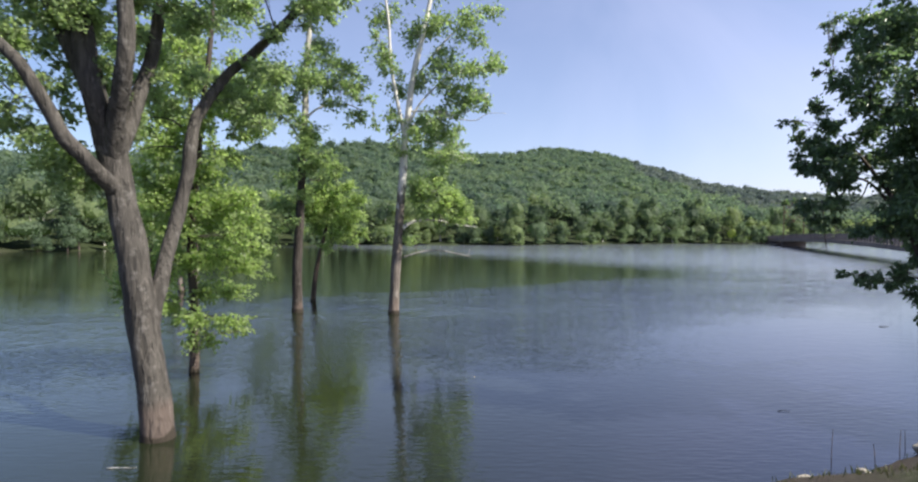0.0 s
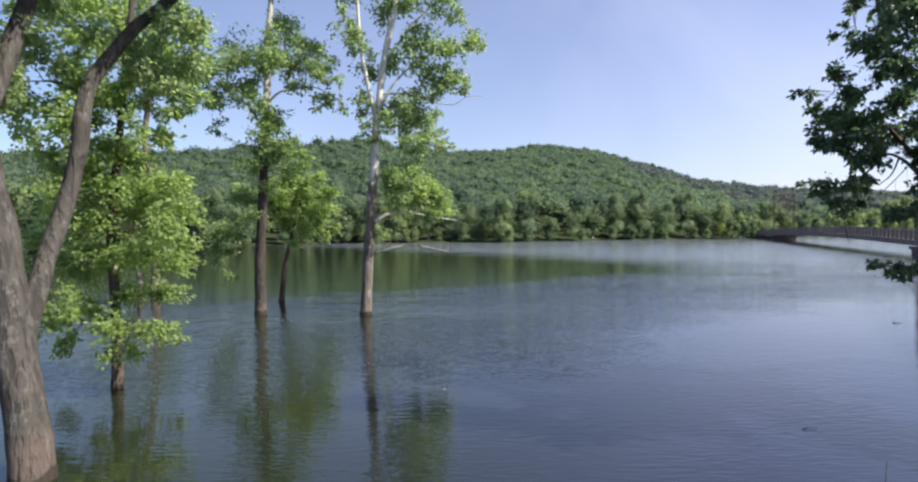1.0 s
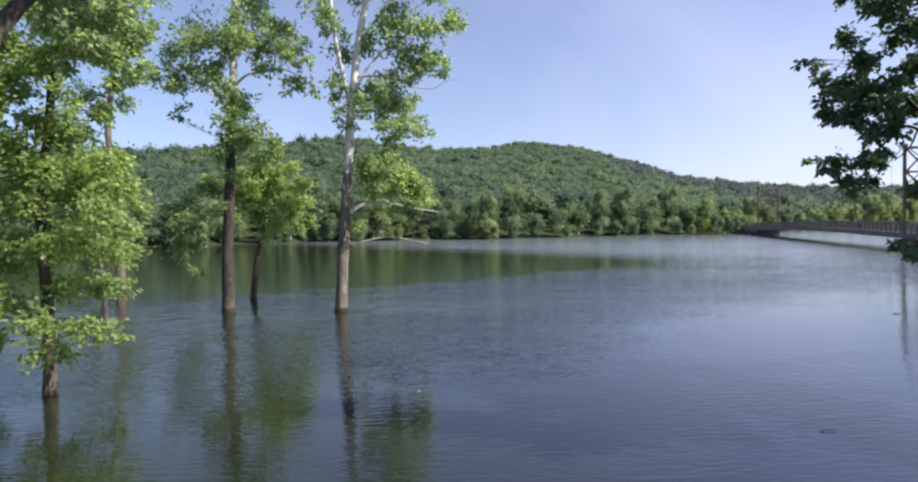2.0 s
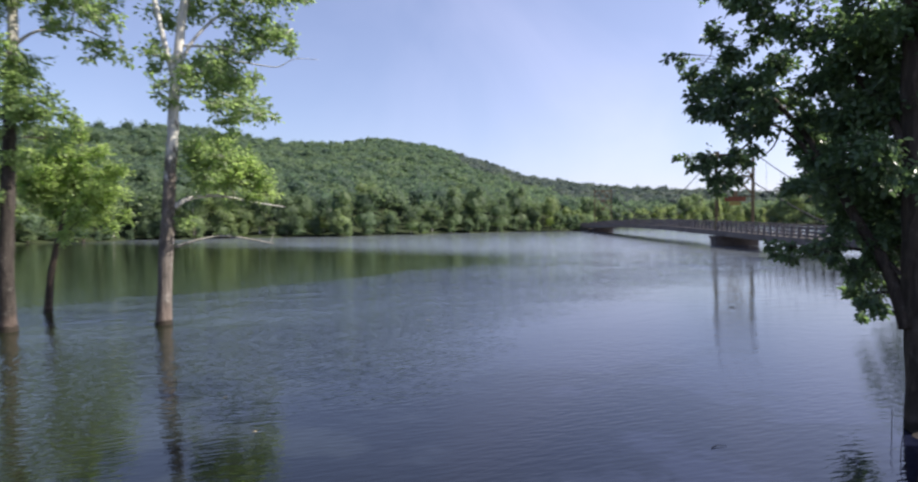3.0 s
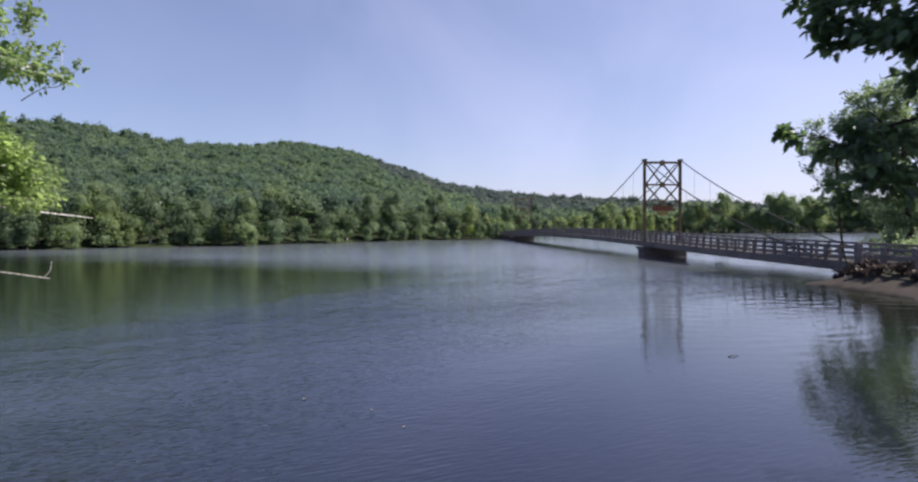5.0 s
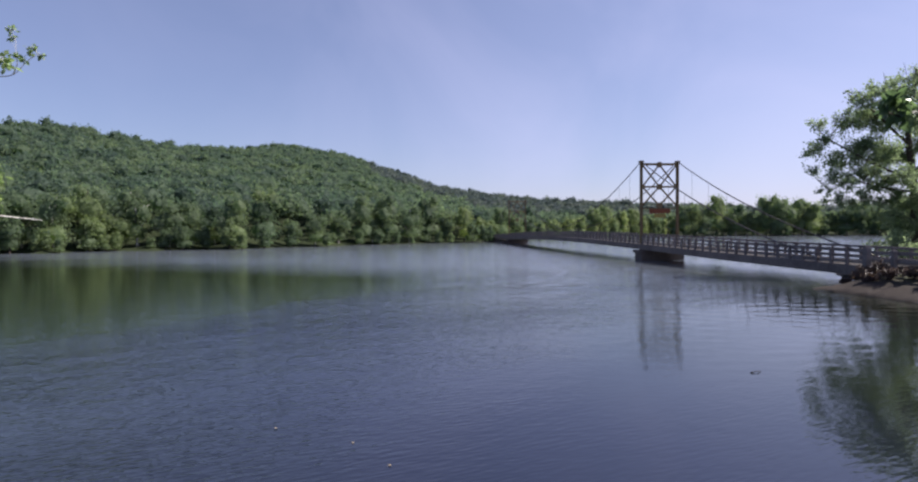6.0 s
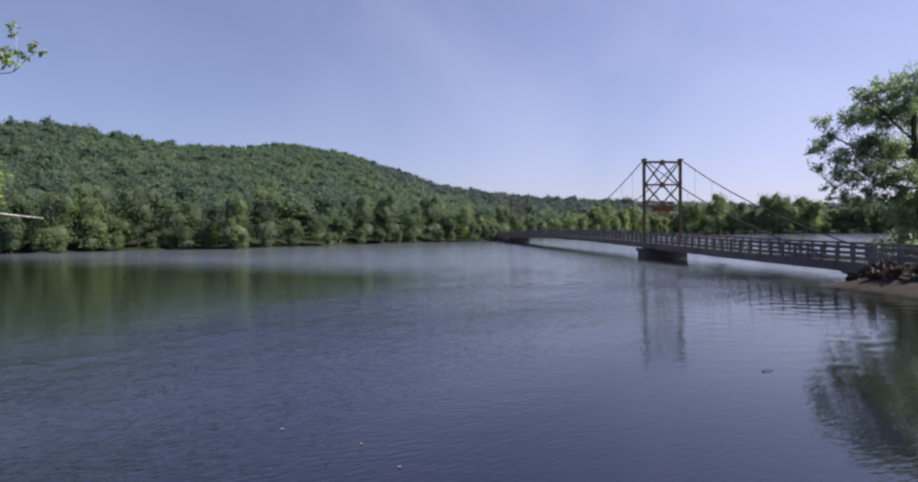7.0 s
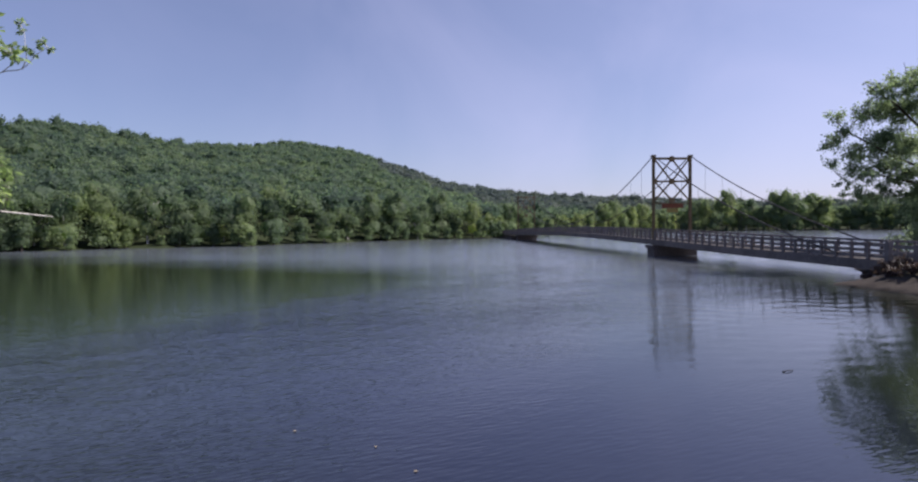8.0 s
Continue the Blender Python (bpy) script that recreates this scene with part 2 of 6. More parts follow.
def ground_material():
    m, nt, b = material("ground_soil", 0.95, 0, 0.2)
    g1, g2, g3 = noise_tex(nt, place(nt), 0.5, 4), noise_tex(nt, place(nt), 9, 6, 0.7), noise_tex(nt, place(nt), 0.06, 3)
    soil = ramp(nt, g2, [(0.3, (0.055, 0.046, 0.036)), (0.7, (0.125, 0.105, 0.082))])
    grass = ramp(nt, g2, [(0.3, (0.02, 0.032, 0.012)), (0.7, (0.06, 0.078, 0.028))])
    col = mixed(nt, ramp(nt, g1, [(0.34, (0, 0, 0)), (0.52, (1, 1, 1))]), soil, grass)
    z = nt.nodes.new("ShaderNodeSeparateXYZ")
    nt.links.new(place(nt), z.inputs[0])
    wet = node(nt, "ShaderNodeMapRange", From_Min=1.2, From_Max=0.5)
    nt.links.new(z.outputs["Z"], wet.inputs["Value"])
    col = mixed(nt, wet.outputs["Result"], col, mixed(nt, 0.75, soil, (0.044, 0.035, 0.031)))
    floor_y = node(nt, "ShaderNodeMapRange", From_Min=75, From_Max=100)
    nt.links.new(z.outputs["Y"], floor_y.inputs["Value"])
    col = mixed(nt, floor_y.outputs["Result"], col, mixed(nt, 0.5, grass, (0.018, 0.024, 0.012)))
    nt.links.new(col, b.inputs["Base Color"])
    bumped(nt, b, g2, 0.8, 0.05)
    return m


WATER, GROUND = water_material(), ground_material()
BARK_BIG = bark_material("bark_willow", (0.08, 0.072, 0.065), (0.222, 0.198, 0.178), stain=0.95)
BARK_SLIM = bark_material("bark_slim", (0.08, 0.066, 0.056), (0.18, 0.148, 0.12), stain=0.75)
BARK_SYC = bark_material("bark_sycamore", (0.185, 0.158, 0.14), (0.38, 0.33, 0.295), (0.56, 0.54, 0.5), (4.0, 10.0), stain=0.9)
BARK_TWO = bark_material("bark_two_toned", (0.06, 0.05, 0.044), (0.16, 0.135, 0.115), (0.42, 0.4, 0.35), (6.5, 12.5), stain=0.7)
BARK_TAN = bark_material("bark_tan", (0.16, 0.13, 0.105), (0.32, 0.265, 0.215), stain=0.8)
BARK_GREY = bark_material("bark_grey", (0.33, 0.315, 0.275), (0.5, 0.485, 0.43))
BARK_PALE = bark_material("bark_bleached", (0.62, 0.59, 0.55), (0.82, 0.8, 0.76))
BARK_DARK = bark_material("bark_dark", (0.09, 0.068, 0.054), (0.18, 0.14, 0.112), stain=0.5)
LEAF_YELLOW = leaf_material("leaf_yellow_green", (0.132, 0.186, 0.074), (0.214, 0.286, 0.11), (0.3, 0.37, 0.158), 0.66, 0.45)
LEAF_SYC = leaf_material("leaf_sycamore", (0.1, 0.15, 0.064), (0.164, 0.228, 0.096), (0.236, 0.304, 0.138), 0.62, 0.42)
LEAF_WILLOW = leaf_material("leaf_willow", (0.124, 0.172, 0.086), (0.196, 0.258, 0.125), (0.275, 0.34, 0.178), 0.66, 0.42)
# the elm's leaves are coloured darker for the shade it stands in
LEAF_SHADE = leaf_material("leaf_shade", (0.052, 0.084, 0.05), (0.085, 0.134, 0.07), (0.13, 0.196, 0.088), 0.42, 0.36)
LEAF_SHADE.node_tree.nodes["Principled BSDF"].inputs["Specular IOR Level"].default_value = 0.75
LEAF_GREY = leaf_material("leaf_grey_green", (0.1, 0.138, 0.088), (0.156, 0.204, 0.126), (0.22, 0.274, 0.17), 0.56)
# distance haze put into both colours: greyer hillside, darker blue ridge
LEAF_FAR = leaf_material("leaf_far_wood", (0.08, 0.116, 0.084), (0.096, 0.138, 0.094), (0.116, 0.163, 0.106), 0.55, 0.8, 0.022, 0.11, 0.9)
LEAF_HAZY = leaf_material("leaf_hazy_ridge", (0.058, 0.076, 0.078), (0.076, 0.098, 0.097), (0.098, 0.124, 0.116), 0.4, 0.8, 0.022, 0.14, 0.9)
LEAF_SHORE = leaf_material("leaf_shore_wood", (0.082, 0.115, 0.072), (0.12, 0.164, 0.09), (0.166, 0.217, 0.113), 0.55, 0.7, 0.05, 0.1)
LEAF_BRIGHT = leaf_material("leaf_bank_wood", (0.12, 0.155, 0.082), (0.172, 0.216, 0.104), (0.236, 0.288, 0.134), 0.55, 0.7, 0.05, 0.1)
LEAF_RUST = leaf_material("leaf_rust", (0.055, 0.036, 0.036), (0.08, 0.052, 0.05), (0.108, 0.077, 0.066), 0.3)
TIMBER = rough_material("weathered_timber", (0.16, 0.138, 0.135), (0.3, 0.26, 0.245), 7, 0.9, 0, 0.008, (1, 1, 4))
DECK_TIMBER = rough_material("deck_timber", (0.035, 0.03, 0.028), (0.07, 0.062, 0.056), 6, 0.9, 0, 0.008)
STEEL = rough_material("ochre_painted_steel", (0.17, 0.115, 0.06), (0.26, 0.18, 0.09), 5, 0.55, 0.0, 0.003)
GIRDER = rough_material("dark_girder_steel", (0.15, 0.122, 0.112), (0.25, 0.205, 0.185), 5, 0.75, 0.0, 0.003)
CABLE = rough_material("cable_wire", (0.06, 0.05, 0.045), (0.12, 0.1, 0.085), 9, 0.5, 0.6, 0)
CONCRETE = rough_material("stained_concrete", (0.11, 0.088, 0.08), (0.21, 0.17, 0.15), 4, 0.95, 0, 0.02)
SIGN_RED = rough_material("sign_rust_red", (0.18, 0.055, 0.03), (0.26, 0.085, 0.035), 4, 0.6, 0, 0)
SIGN_YELLOW = rough_material("sign_yellow", (0.26, 0.19, 0.05), (0.36, 0.27, 0.08), 4, 0.6, 0, 0)
ROCK = rough_material("bank_rock", (0.2, 0.18, 0.15), (0.4, 0.36, 0.31), 6, 0.9, 0, 0.02)
GRASS = leaf_material("grass_blade", (0.025, 0.036, 0.012), (0.045, 0.058, 0.02), (0.085, 0.085, 0.035), 0.2)
DEAD_LEAF = rough_material("dead_leaf", (0.3, 0.22, 0.12), (0.5, 0.42, 0.28), 20, 0.7, 0, 0)


# ---- building blocks ----
class Geo:
    """Gathers vertices and faces of one mesh."""

    def __init__(self):
        self.v, self.f, self.n = [], [], 0

    def add(self, verts, faces):
        verts = np.asarray(verts, float)
        self.v.append(verts)
        self.f += [tuple(i + self.n for i in q) for q in faces]
        self.n += len(verts)

    def box(self, lo, hi):
        (a, b, c), (d, e, g) = lo, hi
        self.add([(a, b, c), (d, b, c), (d, e, c), (a, e, c), (a, b, g), (d, b, g), (d, e, g), (a, e, g)],
                 [(0, 3, 2, 1), (4, 5, 6, 7), (0, 1, 5, 4), (1, 2, 6, 5), (2, 3, 7, 6), (3, 0, 4, 7)])

    def tube(self, pts, radii, sides=8, wobble=0.0, seed=0.0, cap=True):
        pts = [Vector(p) for p in pts]
        rings = []
        for i, p in enumerate(pts):
            d = (pts[min(i + 1, len(pts) - 1)] - pts[max(i - 1, 0)]).normalized()
            a = d.cross(Vector((0.3, 1, 0.1))).normalized()
            b = d.cross(a)
            for k in range(sides):
                w = 2 * math.pi * k / sides
                o = math.cos(w) * a + math.sin(w) * b
                r = radii[i]
                if wobble:
                    r *= 1 + wobble * noise.noise((p + o * r * 2.2) * 2.1 + Vector((seed, 0, 0)))
                rings.append(p + o * r)
        n = len(pts)
        faces = [(i * sides + k, i * sides + (k + 1) % sides, (i + 1) * sides + (k + 1) % sides, (i + 1) * sides + k)
                 for i in range(n - 1) for k in range(sides)]
        if cap:
            faces += [tuple(range(sides))[::-1], tuple((n - 1) * sides + k for k in range(sides))]
        self.add([tuple(v) for v in rings], faces)

    def mesh(self, name, mat, smooth=False):
        me = bpy.data.meshes.new(name)
        me.from_pydata(np.concatenate(self.v).tolist() if self.v else [], [], self.f)
        me.materials.append(mat)
        if smooth:
            me.shade_smooth()
        return me


def part(name, geo, mat, parent, label="", smooth=False):
    ob = new(name, geo.mesh(name, mat, smooth))
    ob.parent = parent
    return tagged(ob, label)


def thing(name, at, label, category, group="", kind=""):
    ob = new(name)
    ob.location = at
    return tagged(ob, label, category, group, kind)


def smooth_line(pts, steps=4):
    """A Catmull-Rom line through the points."""
    p = [Vector(q) for q in pts]
    p = [2 * p[0] - p[1]] + p + [2 * p[-1] - p[-2]]
    out = []
    for i in range(1, len(p) - 2):
        a, b, c, d = p[i - 1:i + 3]
        for k in range(steps):
            t = k / steps
            out.append(0.5 * (2 * b + (c - a) * t + (2 * a - 5 * b + 4 * c - d) * t * t + (3 * b - a - 3 * c + d) * t ** 3))
    return out + [p[-2]]


def leaves(geo, base, way, up, length, width=0.62, six=False):
    """Leaves as small folded blades: at base, along way, with up as their normal; arrays."""
    way = way / np.linalg.norm(way, axis=1, keepdims=True)
    side = np.cross(way, up)
    side /= np.linalg.norm(side, axis=1, keepdims=True) + 1e-9
    top = np.cross(side, way)
    L = length[:, None]
    W = L * width * 0.5
    if six:
        v = np.stack([base, base + 0.3 * L * way + W * side + 0.08 * L * top, base + 0.68 * L * way + 0.75 * W * side + 0.02 * L * top,
                      base + L * way - 0.12 * L * top, base + 0.68 * L * way - 0.75 * W * side + 0.02 * L * top, base + 0.3 * L * way - W * side + 0.08 * L * top], 1)
        q = [(0, 1, 2, 3), (0, 3, 4, 5)]
    else:
        v = np.stack([base, base + 0.5 * L * way + W * side + 0.08 * L * top, base + L * way, base + 0.5 * L * way - W * side + 0.08 * L * top], 1)
        q = [(0, 1, 2, 3)]
    k = v.shape[1]
    n0 = geo.n
    geo.v.append(v.reshape(-1, 3))
    geo.n += v.shape[0] * k
    for i in range(v.shape[0]):
        o = n0 + i * k
        geo.f += [tuple(o + j for j in f) for f in q]


def nearest(lines, p):
    best, at = 1e9, None
    for line in lines:
        for q in line:
            d = (q - p).length + max(0, q.z - p.z) * 0.8
            if d < best:
                best, at = d, q
    return at


def clump(twigs, geo, lines, c, rng, leaf, many, six=False, droop=0.25):
    """One spray of foliage round c = (x, y, z, radius): a bough from the nearest limb, side twigs, and leaves along them."""
    p, R = Vector(c[:3]), c[3]
    a = nearest(lines, p)
    mid = (a + p) / 2 + Vector((rng.uniform(-.22, .22), rng.uniform(-.22, .22), rng.uniform(-.05, .2))) * (p - a).length
    line = smooth_line([a, mid, p], 3)
    r = 0.006 + 0.016 * min(1.5, (p - a).length) * min(R, 1)
    twigs.tube(line, [r * (1 - 0.6 * i / (len(line) - 1)) for i in range(len(line))], 5, cap=False)
    lines.append(line[1:])
    out = (p - a).normalized() if (p - a).length > 0.05 else Vector((0, 0, 1))
    ends = []
    for k in range(16):
        d = Vector((rng.gauss(0, 1), rng.gauss(0, 1), rng.gauss(0.05, 0.75))).normalized() + out * 0.3
        tip = p + d * R * rng.uniform(0.45, 1.3)
        start = line[-1 - rng.randrange(0, 6)]
        bend = (start + tip) / 2 + Vector((0, 0, 0.12 * R))
        twigs.tube([start, bend, tip], [r * 0.4, r * 0.28, r * 0.12], 3, cap=False)
        ends.append((start, bend, tip))
    g = np.random.default_rng(rng.randrange(10 ** 6))
    n = max(10, int(many))
    pick = g.integers(0, len(ends), n)
    s = np.array([[tuple(x) for x in e] for e in ends])[pick]
    t = g.uniform(0.3, 1.05, n)[:, None]
    base = (1 - t) ** 2 * s[:, 0] + 2 * t * (1 - t) * s[:, 1] + t * t * s[:, 2] + g.normal(0, 0.2 * R, (n, 3))
    way = g.normal(0, 0.8, (n, 3)) + 0.8 * (s[:, 2] - s[:, 0]) / R
    way[:, 2] -= droop * 2
    up = g.normal(0, 0.75, (n, 3)) + np.array([0, 0, 0.7])
    leaves(geo, base, way, up, leaf * g.uniform(0.65, 1.25, n), six=six)


def tree(name, label, category, trunk, r_base, r_top, bark, leaf_mat, limbs, sprays, leaf, density, six=False, group="", droop=0.25, seed=1, sides=14, fill=1):
    """A tree from its trunk's line, limbs (line, first radius, last radius[, bark]) and sprays of foliage (lists of x, y, z, radius)."""
    rng = random.Random(seed)
    base = Vector(trunk[0])
    root = thing(name, (base.x, base.y, 0), label, category, group)
    back = Vector((-base.x, -base.y, 0))

    def shift(pts):
        return [Vector(p) + back for p in pts]

    line = smooth_line(shift(trunk), 5)
    n = len(line)
    line = [Vector((line[0].x, line[0].y, -1.2))] + line
    rad = [r_base * 1.18] + [(r_base + (r_top - r_base) * (i / (n - 1)) ** 0.9) * (1 + 0.12 * math.exp(-line[i + 1].z / 0.35)) for i in range(n)]
    g = Geo()
    g.tube(line, rad, sides, 0.14, seed)
    part("trunk", g, bark, root, smooth=True)
    lines = [line[3:]]
    for lim in limbs:
        l = smooth_line(shift(lim[0]), 5)
        g = Geo()
        g.tube(l, [lim[1] + (lim[2] - lim[1]) * (i / (len(l) - 1)) ** 0.8 for i in range(len(l))], 10, 0.16, seed + len(lines))
        part("limb", g, lim[3] if len(lim) > 3 else bark, root, smooth=True)
        lines.append(l)
    twigs = Geo()
    for group_of in sprays:
        g = Geo()
        size, mat = leaf, leaf_mat
        if isinstance(group_of, tuple):
            size, mat, group_of = group_of[1], group_of[2] if len(group_of) > 2 else leaf_mat, group_of[0]
        for c in group_of:
            cc = (c[0] + back.x, c[1] + back.y, c[2], c[3])
            clump(twigs, g, lines, cc, rng, size, density * (c[3] / size) ** 1.9, six, droop)
            for k in range(fill):
                q = c[3] * rng.uniform(0.45, 0.7)
                d = Vector((rng.gauss(0, 1), rng.gauss(0, 1), rng.gauss(0, 0.7))).normalized() * c[3] * rng.uniform(0.7, 1.15)
                clump(twigs, g, lines, (cc[0] + d.x, cc[1] + d.y, cc[2] + d.z, q), rng, size, density * (q / size) ** 1.9, six, droop)
        part("foliage", g, mat, root)
    if sprays:
        tagged(part("branchwork", twigs, bark, root), kind="stuff")
    return root


# ---- ground: lake bed, banks and hills in one sheet ----
OX, OY = 2.0, 8.0
SHORE_LINE = [(-900, -160), (-60, -10), (-12, 0.5), (0, 4.5), (4.6, 8.7), (6.6, 9.1), (7.9, 9.95), (10.0, 11.6), (10.6, 12.15), (14, 14.0), (21, 17), (30, 22),
              (40.6, 26.0), (43.0, 30.4), (44.2, 34.4), (45.9, 37.4), (48.9, 40.6), (52.7, 43.5), (57, 45), (63, 43), (90, 46), (160, 70), (900, 300)]
S_AZ = [-180, -100, -75, -40, -14, -4, 5, 13, 20, 24, 27, 32, 42, 62, 75, 100, 180]
S_R = [900, 200, 130, 111, 138, 140, 140, 156, 174, 178, 189, 250, 320, 360, 360, 500, 900]
RIDGE_AZ = [-75, -38, -26, -14, -9, -5, 0, 5, 9, 14, 20, 23, 28, 33, 39, 46, 55, 75]
RIDGE_R = [230, 265, 290, 330, 350, 380, 430, 490, 540, 540, 560, 560, 540, 520, 500, 500, 500, 500]
RIDGE_EL = [5.6, 5.9, 6.9, 8.2, 8.7, 8.25, 7.6, 7.6, 8.1, 7.4, 5.6, 4.3, 3.55, 3.0, 2.75, 2.2, 1.8, 1.8]
CANOPY = 8.6
# the bridge's near tower, the way it runs, and the way across it
BX, BY = 55.8, 66.34
AXIS = Vector((0.3401, 0.9404, 0)).normalized()
CROSS = Vector((AXIS.y, -AXIS.x, 0))


def shore_side(x, y):
    """Distance from the near shore's line, positive on land; arrays."""
    best = np.full(np.shape(x), 1e9)
    sign = np.ones(np.shape(x))
    for (ax, ay), (bx, by) in zip(SHORE_LINE, SHORE_LINE[1:]):
        dx, dy = bx - ax, by - ay
        t = np.clip(((x - ax) * dx + (y - ay) * dy) / (dx * dx + dy * dy), 0, 1)
        d = np.hypot(x - ax - t * dx, y - ay - t * dy)
        s = np.where((x - ax) * dy - (y - ay) * dx > 0, 1.0, -1.0)
        sign = np.where(d < best - 1e-9, s, sign)
        best = np.minimum(best, d)
    return best * sign


def height(x, y):
    x, y = np.asarray(x, float), np.asarray(y, float)
    r, a = np.hypot(x - OX, y - OY), np.degrees(np.arctan2(x - OX, y - OY))
    s, rr = np.interp(a, S_AZ, S_R), np.interp(a, RIDGE_AZ, RIDGE_R)
    top = np.maximum(rr * np.tan(np.radians(np.interp(a, RIDGE_AZ, RIDGE_EL))) + 3.6 - CANOPY, 4)
    s = s + 3 * np.sin(a * 0.9) + 2 * np.sin(a * 2.3 + 1)
    t = (r - s) / np.maximum(rr - s, 1)
    rise = np.where(t < 0, 0, np.where(t < 1, np.clip(t, 0, 1) ** 1.12 * top, top * (0.55 + 0.45 * np.exp(-np.clip(t - 1, 0, 50) * 1.2))))
    far = np.where(r > s, 0.12 + rise, np.maximum(-3.0, -0.12 * (s - r)))
    d = shore_side(x, y)
    low = 0.4 + 0.6 / (1 + np.exp(np.clip((x - 24) / 5, -30, 30)))
    soft = 3.4 + 4.6 / (1 + np.exp(np.clip((x - 26) / 4, -30, 30)))
    near = np.where(d > 0, 0.05 + low * 4.2 * (1 - np.exp(-np.clip(d, 0, 200) / soft)), np.maximum(-3.0, 0.35 * d))
    # the bank of earth that carries the road to the bridge's end
    along, across = (x - BX) * AXIS.x + (y - BY) * AXIS.y, (x - BX) * CROSS.x + (y - BY) * CROSS.y
    mound = 1.05 * np.clip((-32.8 - along) / 2.6, 0, 1) * np.clip((6.6 - np.abs(across)) / 3.6, 0, 1) * (along > -80) - 0.15
    return np.maximum(np.maximum(far, near), np.where(mound > -0.1, mound, -9))


def build_ground():
    azs = np.radians(np.concatenate([np.arange(0, 45, 1.5), np.arange(45, 66, 0.4), np.arange(66, 360, 1.5)]))
    radii = np.concatenate([np.arange(0.5, 60, 0.8), np.geomspace(60, 900, 110), np.geomspace(980, 4600, 14)])
    A, R = np.meshgrid(azs, radii)
    X, Y = OX + R * np.sin(A), OY + R * np.cos(A)
    Z = height(X, Y)
    rough = np.array([noise.noise((x * 0.7, y * 0.7, 0)) * 0.12 + noise.noise((x * 2.3, y * 2.3, 5)) * 0.05 for x, y in zip(X.ravel(), Y.ravel())]).reshape(X.shape)
    Z = Z + np.where(np.abs(Z) < 20, rough, rough * 4)
    n, m = len(radii), len(azs)
    g = Geo()
    g.add(np.stack([X, Y, Z], -1).reshape(-1, 3),
          [(i * m + k, (i + 1) * m + k, (i + 1) * m + (k + 1) % m, i * m + (k + 1) % m) for i in range(n - 1) for k in range(m)] + [tuple(range(m))])
    ob = new("ground", g.mesh("ground", GROUND, True))
    tagged(ob, "brown soil and grass of the lake's banks and wooded hills", "ground", kind="structure")


def wave_height(x, y):
    """Low wind ripples as a sum of long-crested trains, short near the bank and longer and steeper out on the open lake."""
    rng = np.random.default_rng(5)
    r = np.hypot(x - WX, y - WY)
    # calmer and breezier streaks
    gust = 0.72 + 0.28 * np.sin(0.11 * y + 0.05 * x + 1.7 * np.sin(0.045 * x + 0.6)) * np.cos(0.07 * x - 0.04 * y + 1.1)
    steep = np.tan(np.radians(np.interp(r, [10, 24, 34, 46, 120, 190], [0.1, 0.32, 0.95, 1.85, 2.1, 1.5])))
    # a calm wedge lies off the far shore, under the hill
    lee = np.clip((y - 0.65 * x + 5 * np.sin(0.16 * x) - 30) / 9, 0, 1) * np.clip((94 - 1.2 * x - y + 6 * np.sin(0.2 * x)) / 12, 0, 1)
    steep *= 1 - 0.84 * lee
    # breezier round the bridge
    steep *= 1 + 0.25 * np.clip((np.degrees(np.arctan2(x - WX, y - WY)) - 26) / 12, 0, 1)
    z, power = np.zeros_like(x), np.zeros_like(x)
    for k in range(90):
        long = 0.3 * 10 ** rng.random()
        way = rng.normal(0.1, 0.55)
        n = 2 * math.pi / long
        share = np.clip(1.6 - np.abs(np.log(long / (0.028 * r))) / 0.35, 0, 1)
        z += share / n * np.sin(n * (x * math.sin(way) + y * math.cos(way)) + rng.uniform(0, 6.28))
        power += share ** 2 / 2
    return z * steep / np.sqrt(power + 0.3) * gust * np.clip((195 - r) / 60, 0, 1) * np.clip((r - 4) / 3, 0, 1)


WX, WY = 2.0, -1.0


def build_water():
    """One sheet of water, finely divided over the open lake, where its waves can be seen."""
    azs = np.radians(np.concatenate([np.arange(-44, 68, 0.25), np.arange(68, 316, 4.0)]))
    radii = np.concatenate([[1.0, 3.0], np.geomspace(4.0, 200, 540), [260, 400, 800, 1500]])
    A, R = np.meshgrid(azs, radii)
    X, Y = WX + R * np.sin(A), WY + R * np.cos(A)
    Z = wave_height(X, Y)
    Z[:, azs > radians(67.5)] = 0
    n, m = len(radii), len(azs)
    at = np.arange(n * m).reshape(n, m)
    nxt = np.roll(at, -1, 1)
    quads = np.stack([at[:-1], at[1:], nxt[1:], nxt[:-1]], -1).reshape(-1, 4)[:, ::-1]
    me = bpy.data.meshes.new("water")
    me.from_pydata(np.stack([X, Y, Z], -1).reshape(-1, 3).tolist(), [], quads.tolist() + [tuple(range(m))[::-1]])
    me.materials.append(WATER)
    me.shade_smooth()
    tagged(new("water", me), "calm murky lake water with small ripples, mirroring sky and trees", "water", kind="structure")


build_ground()
build_water()


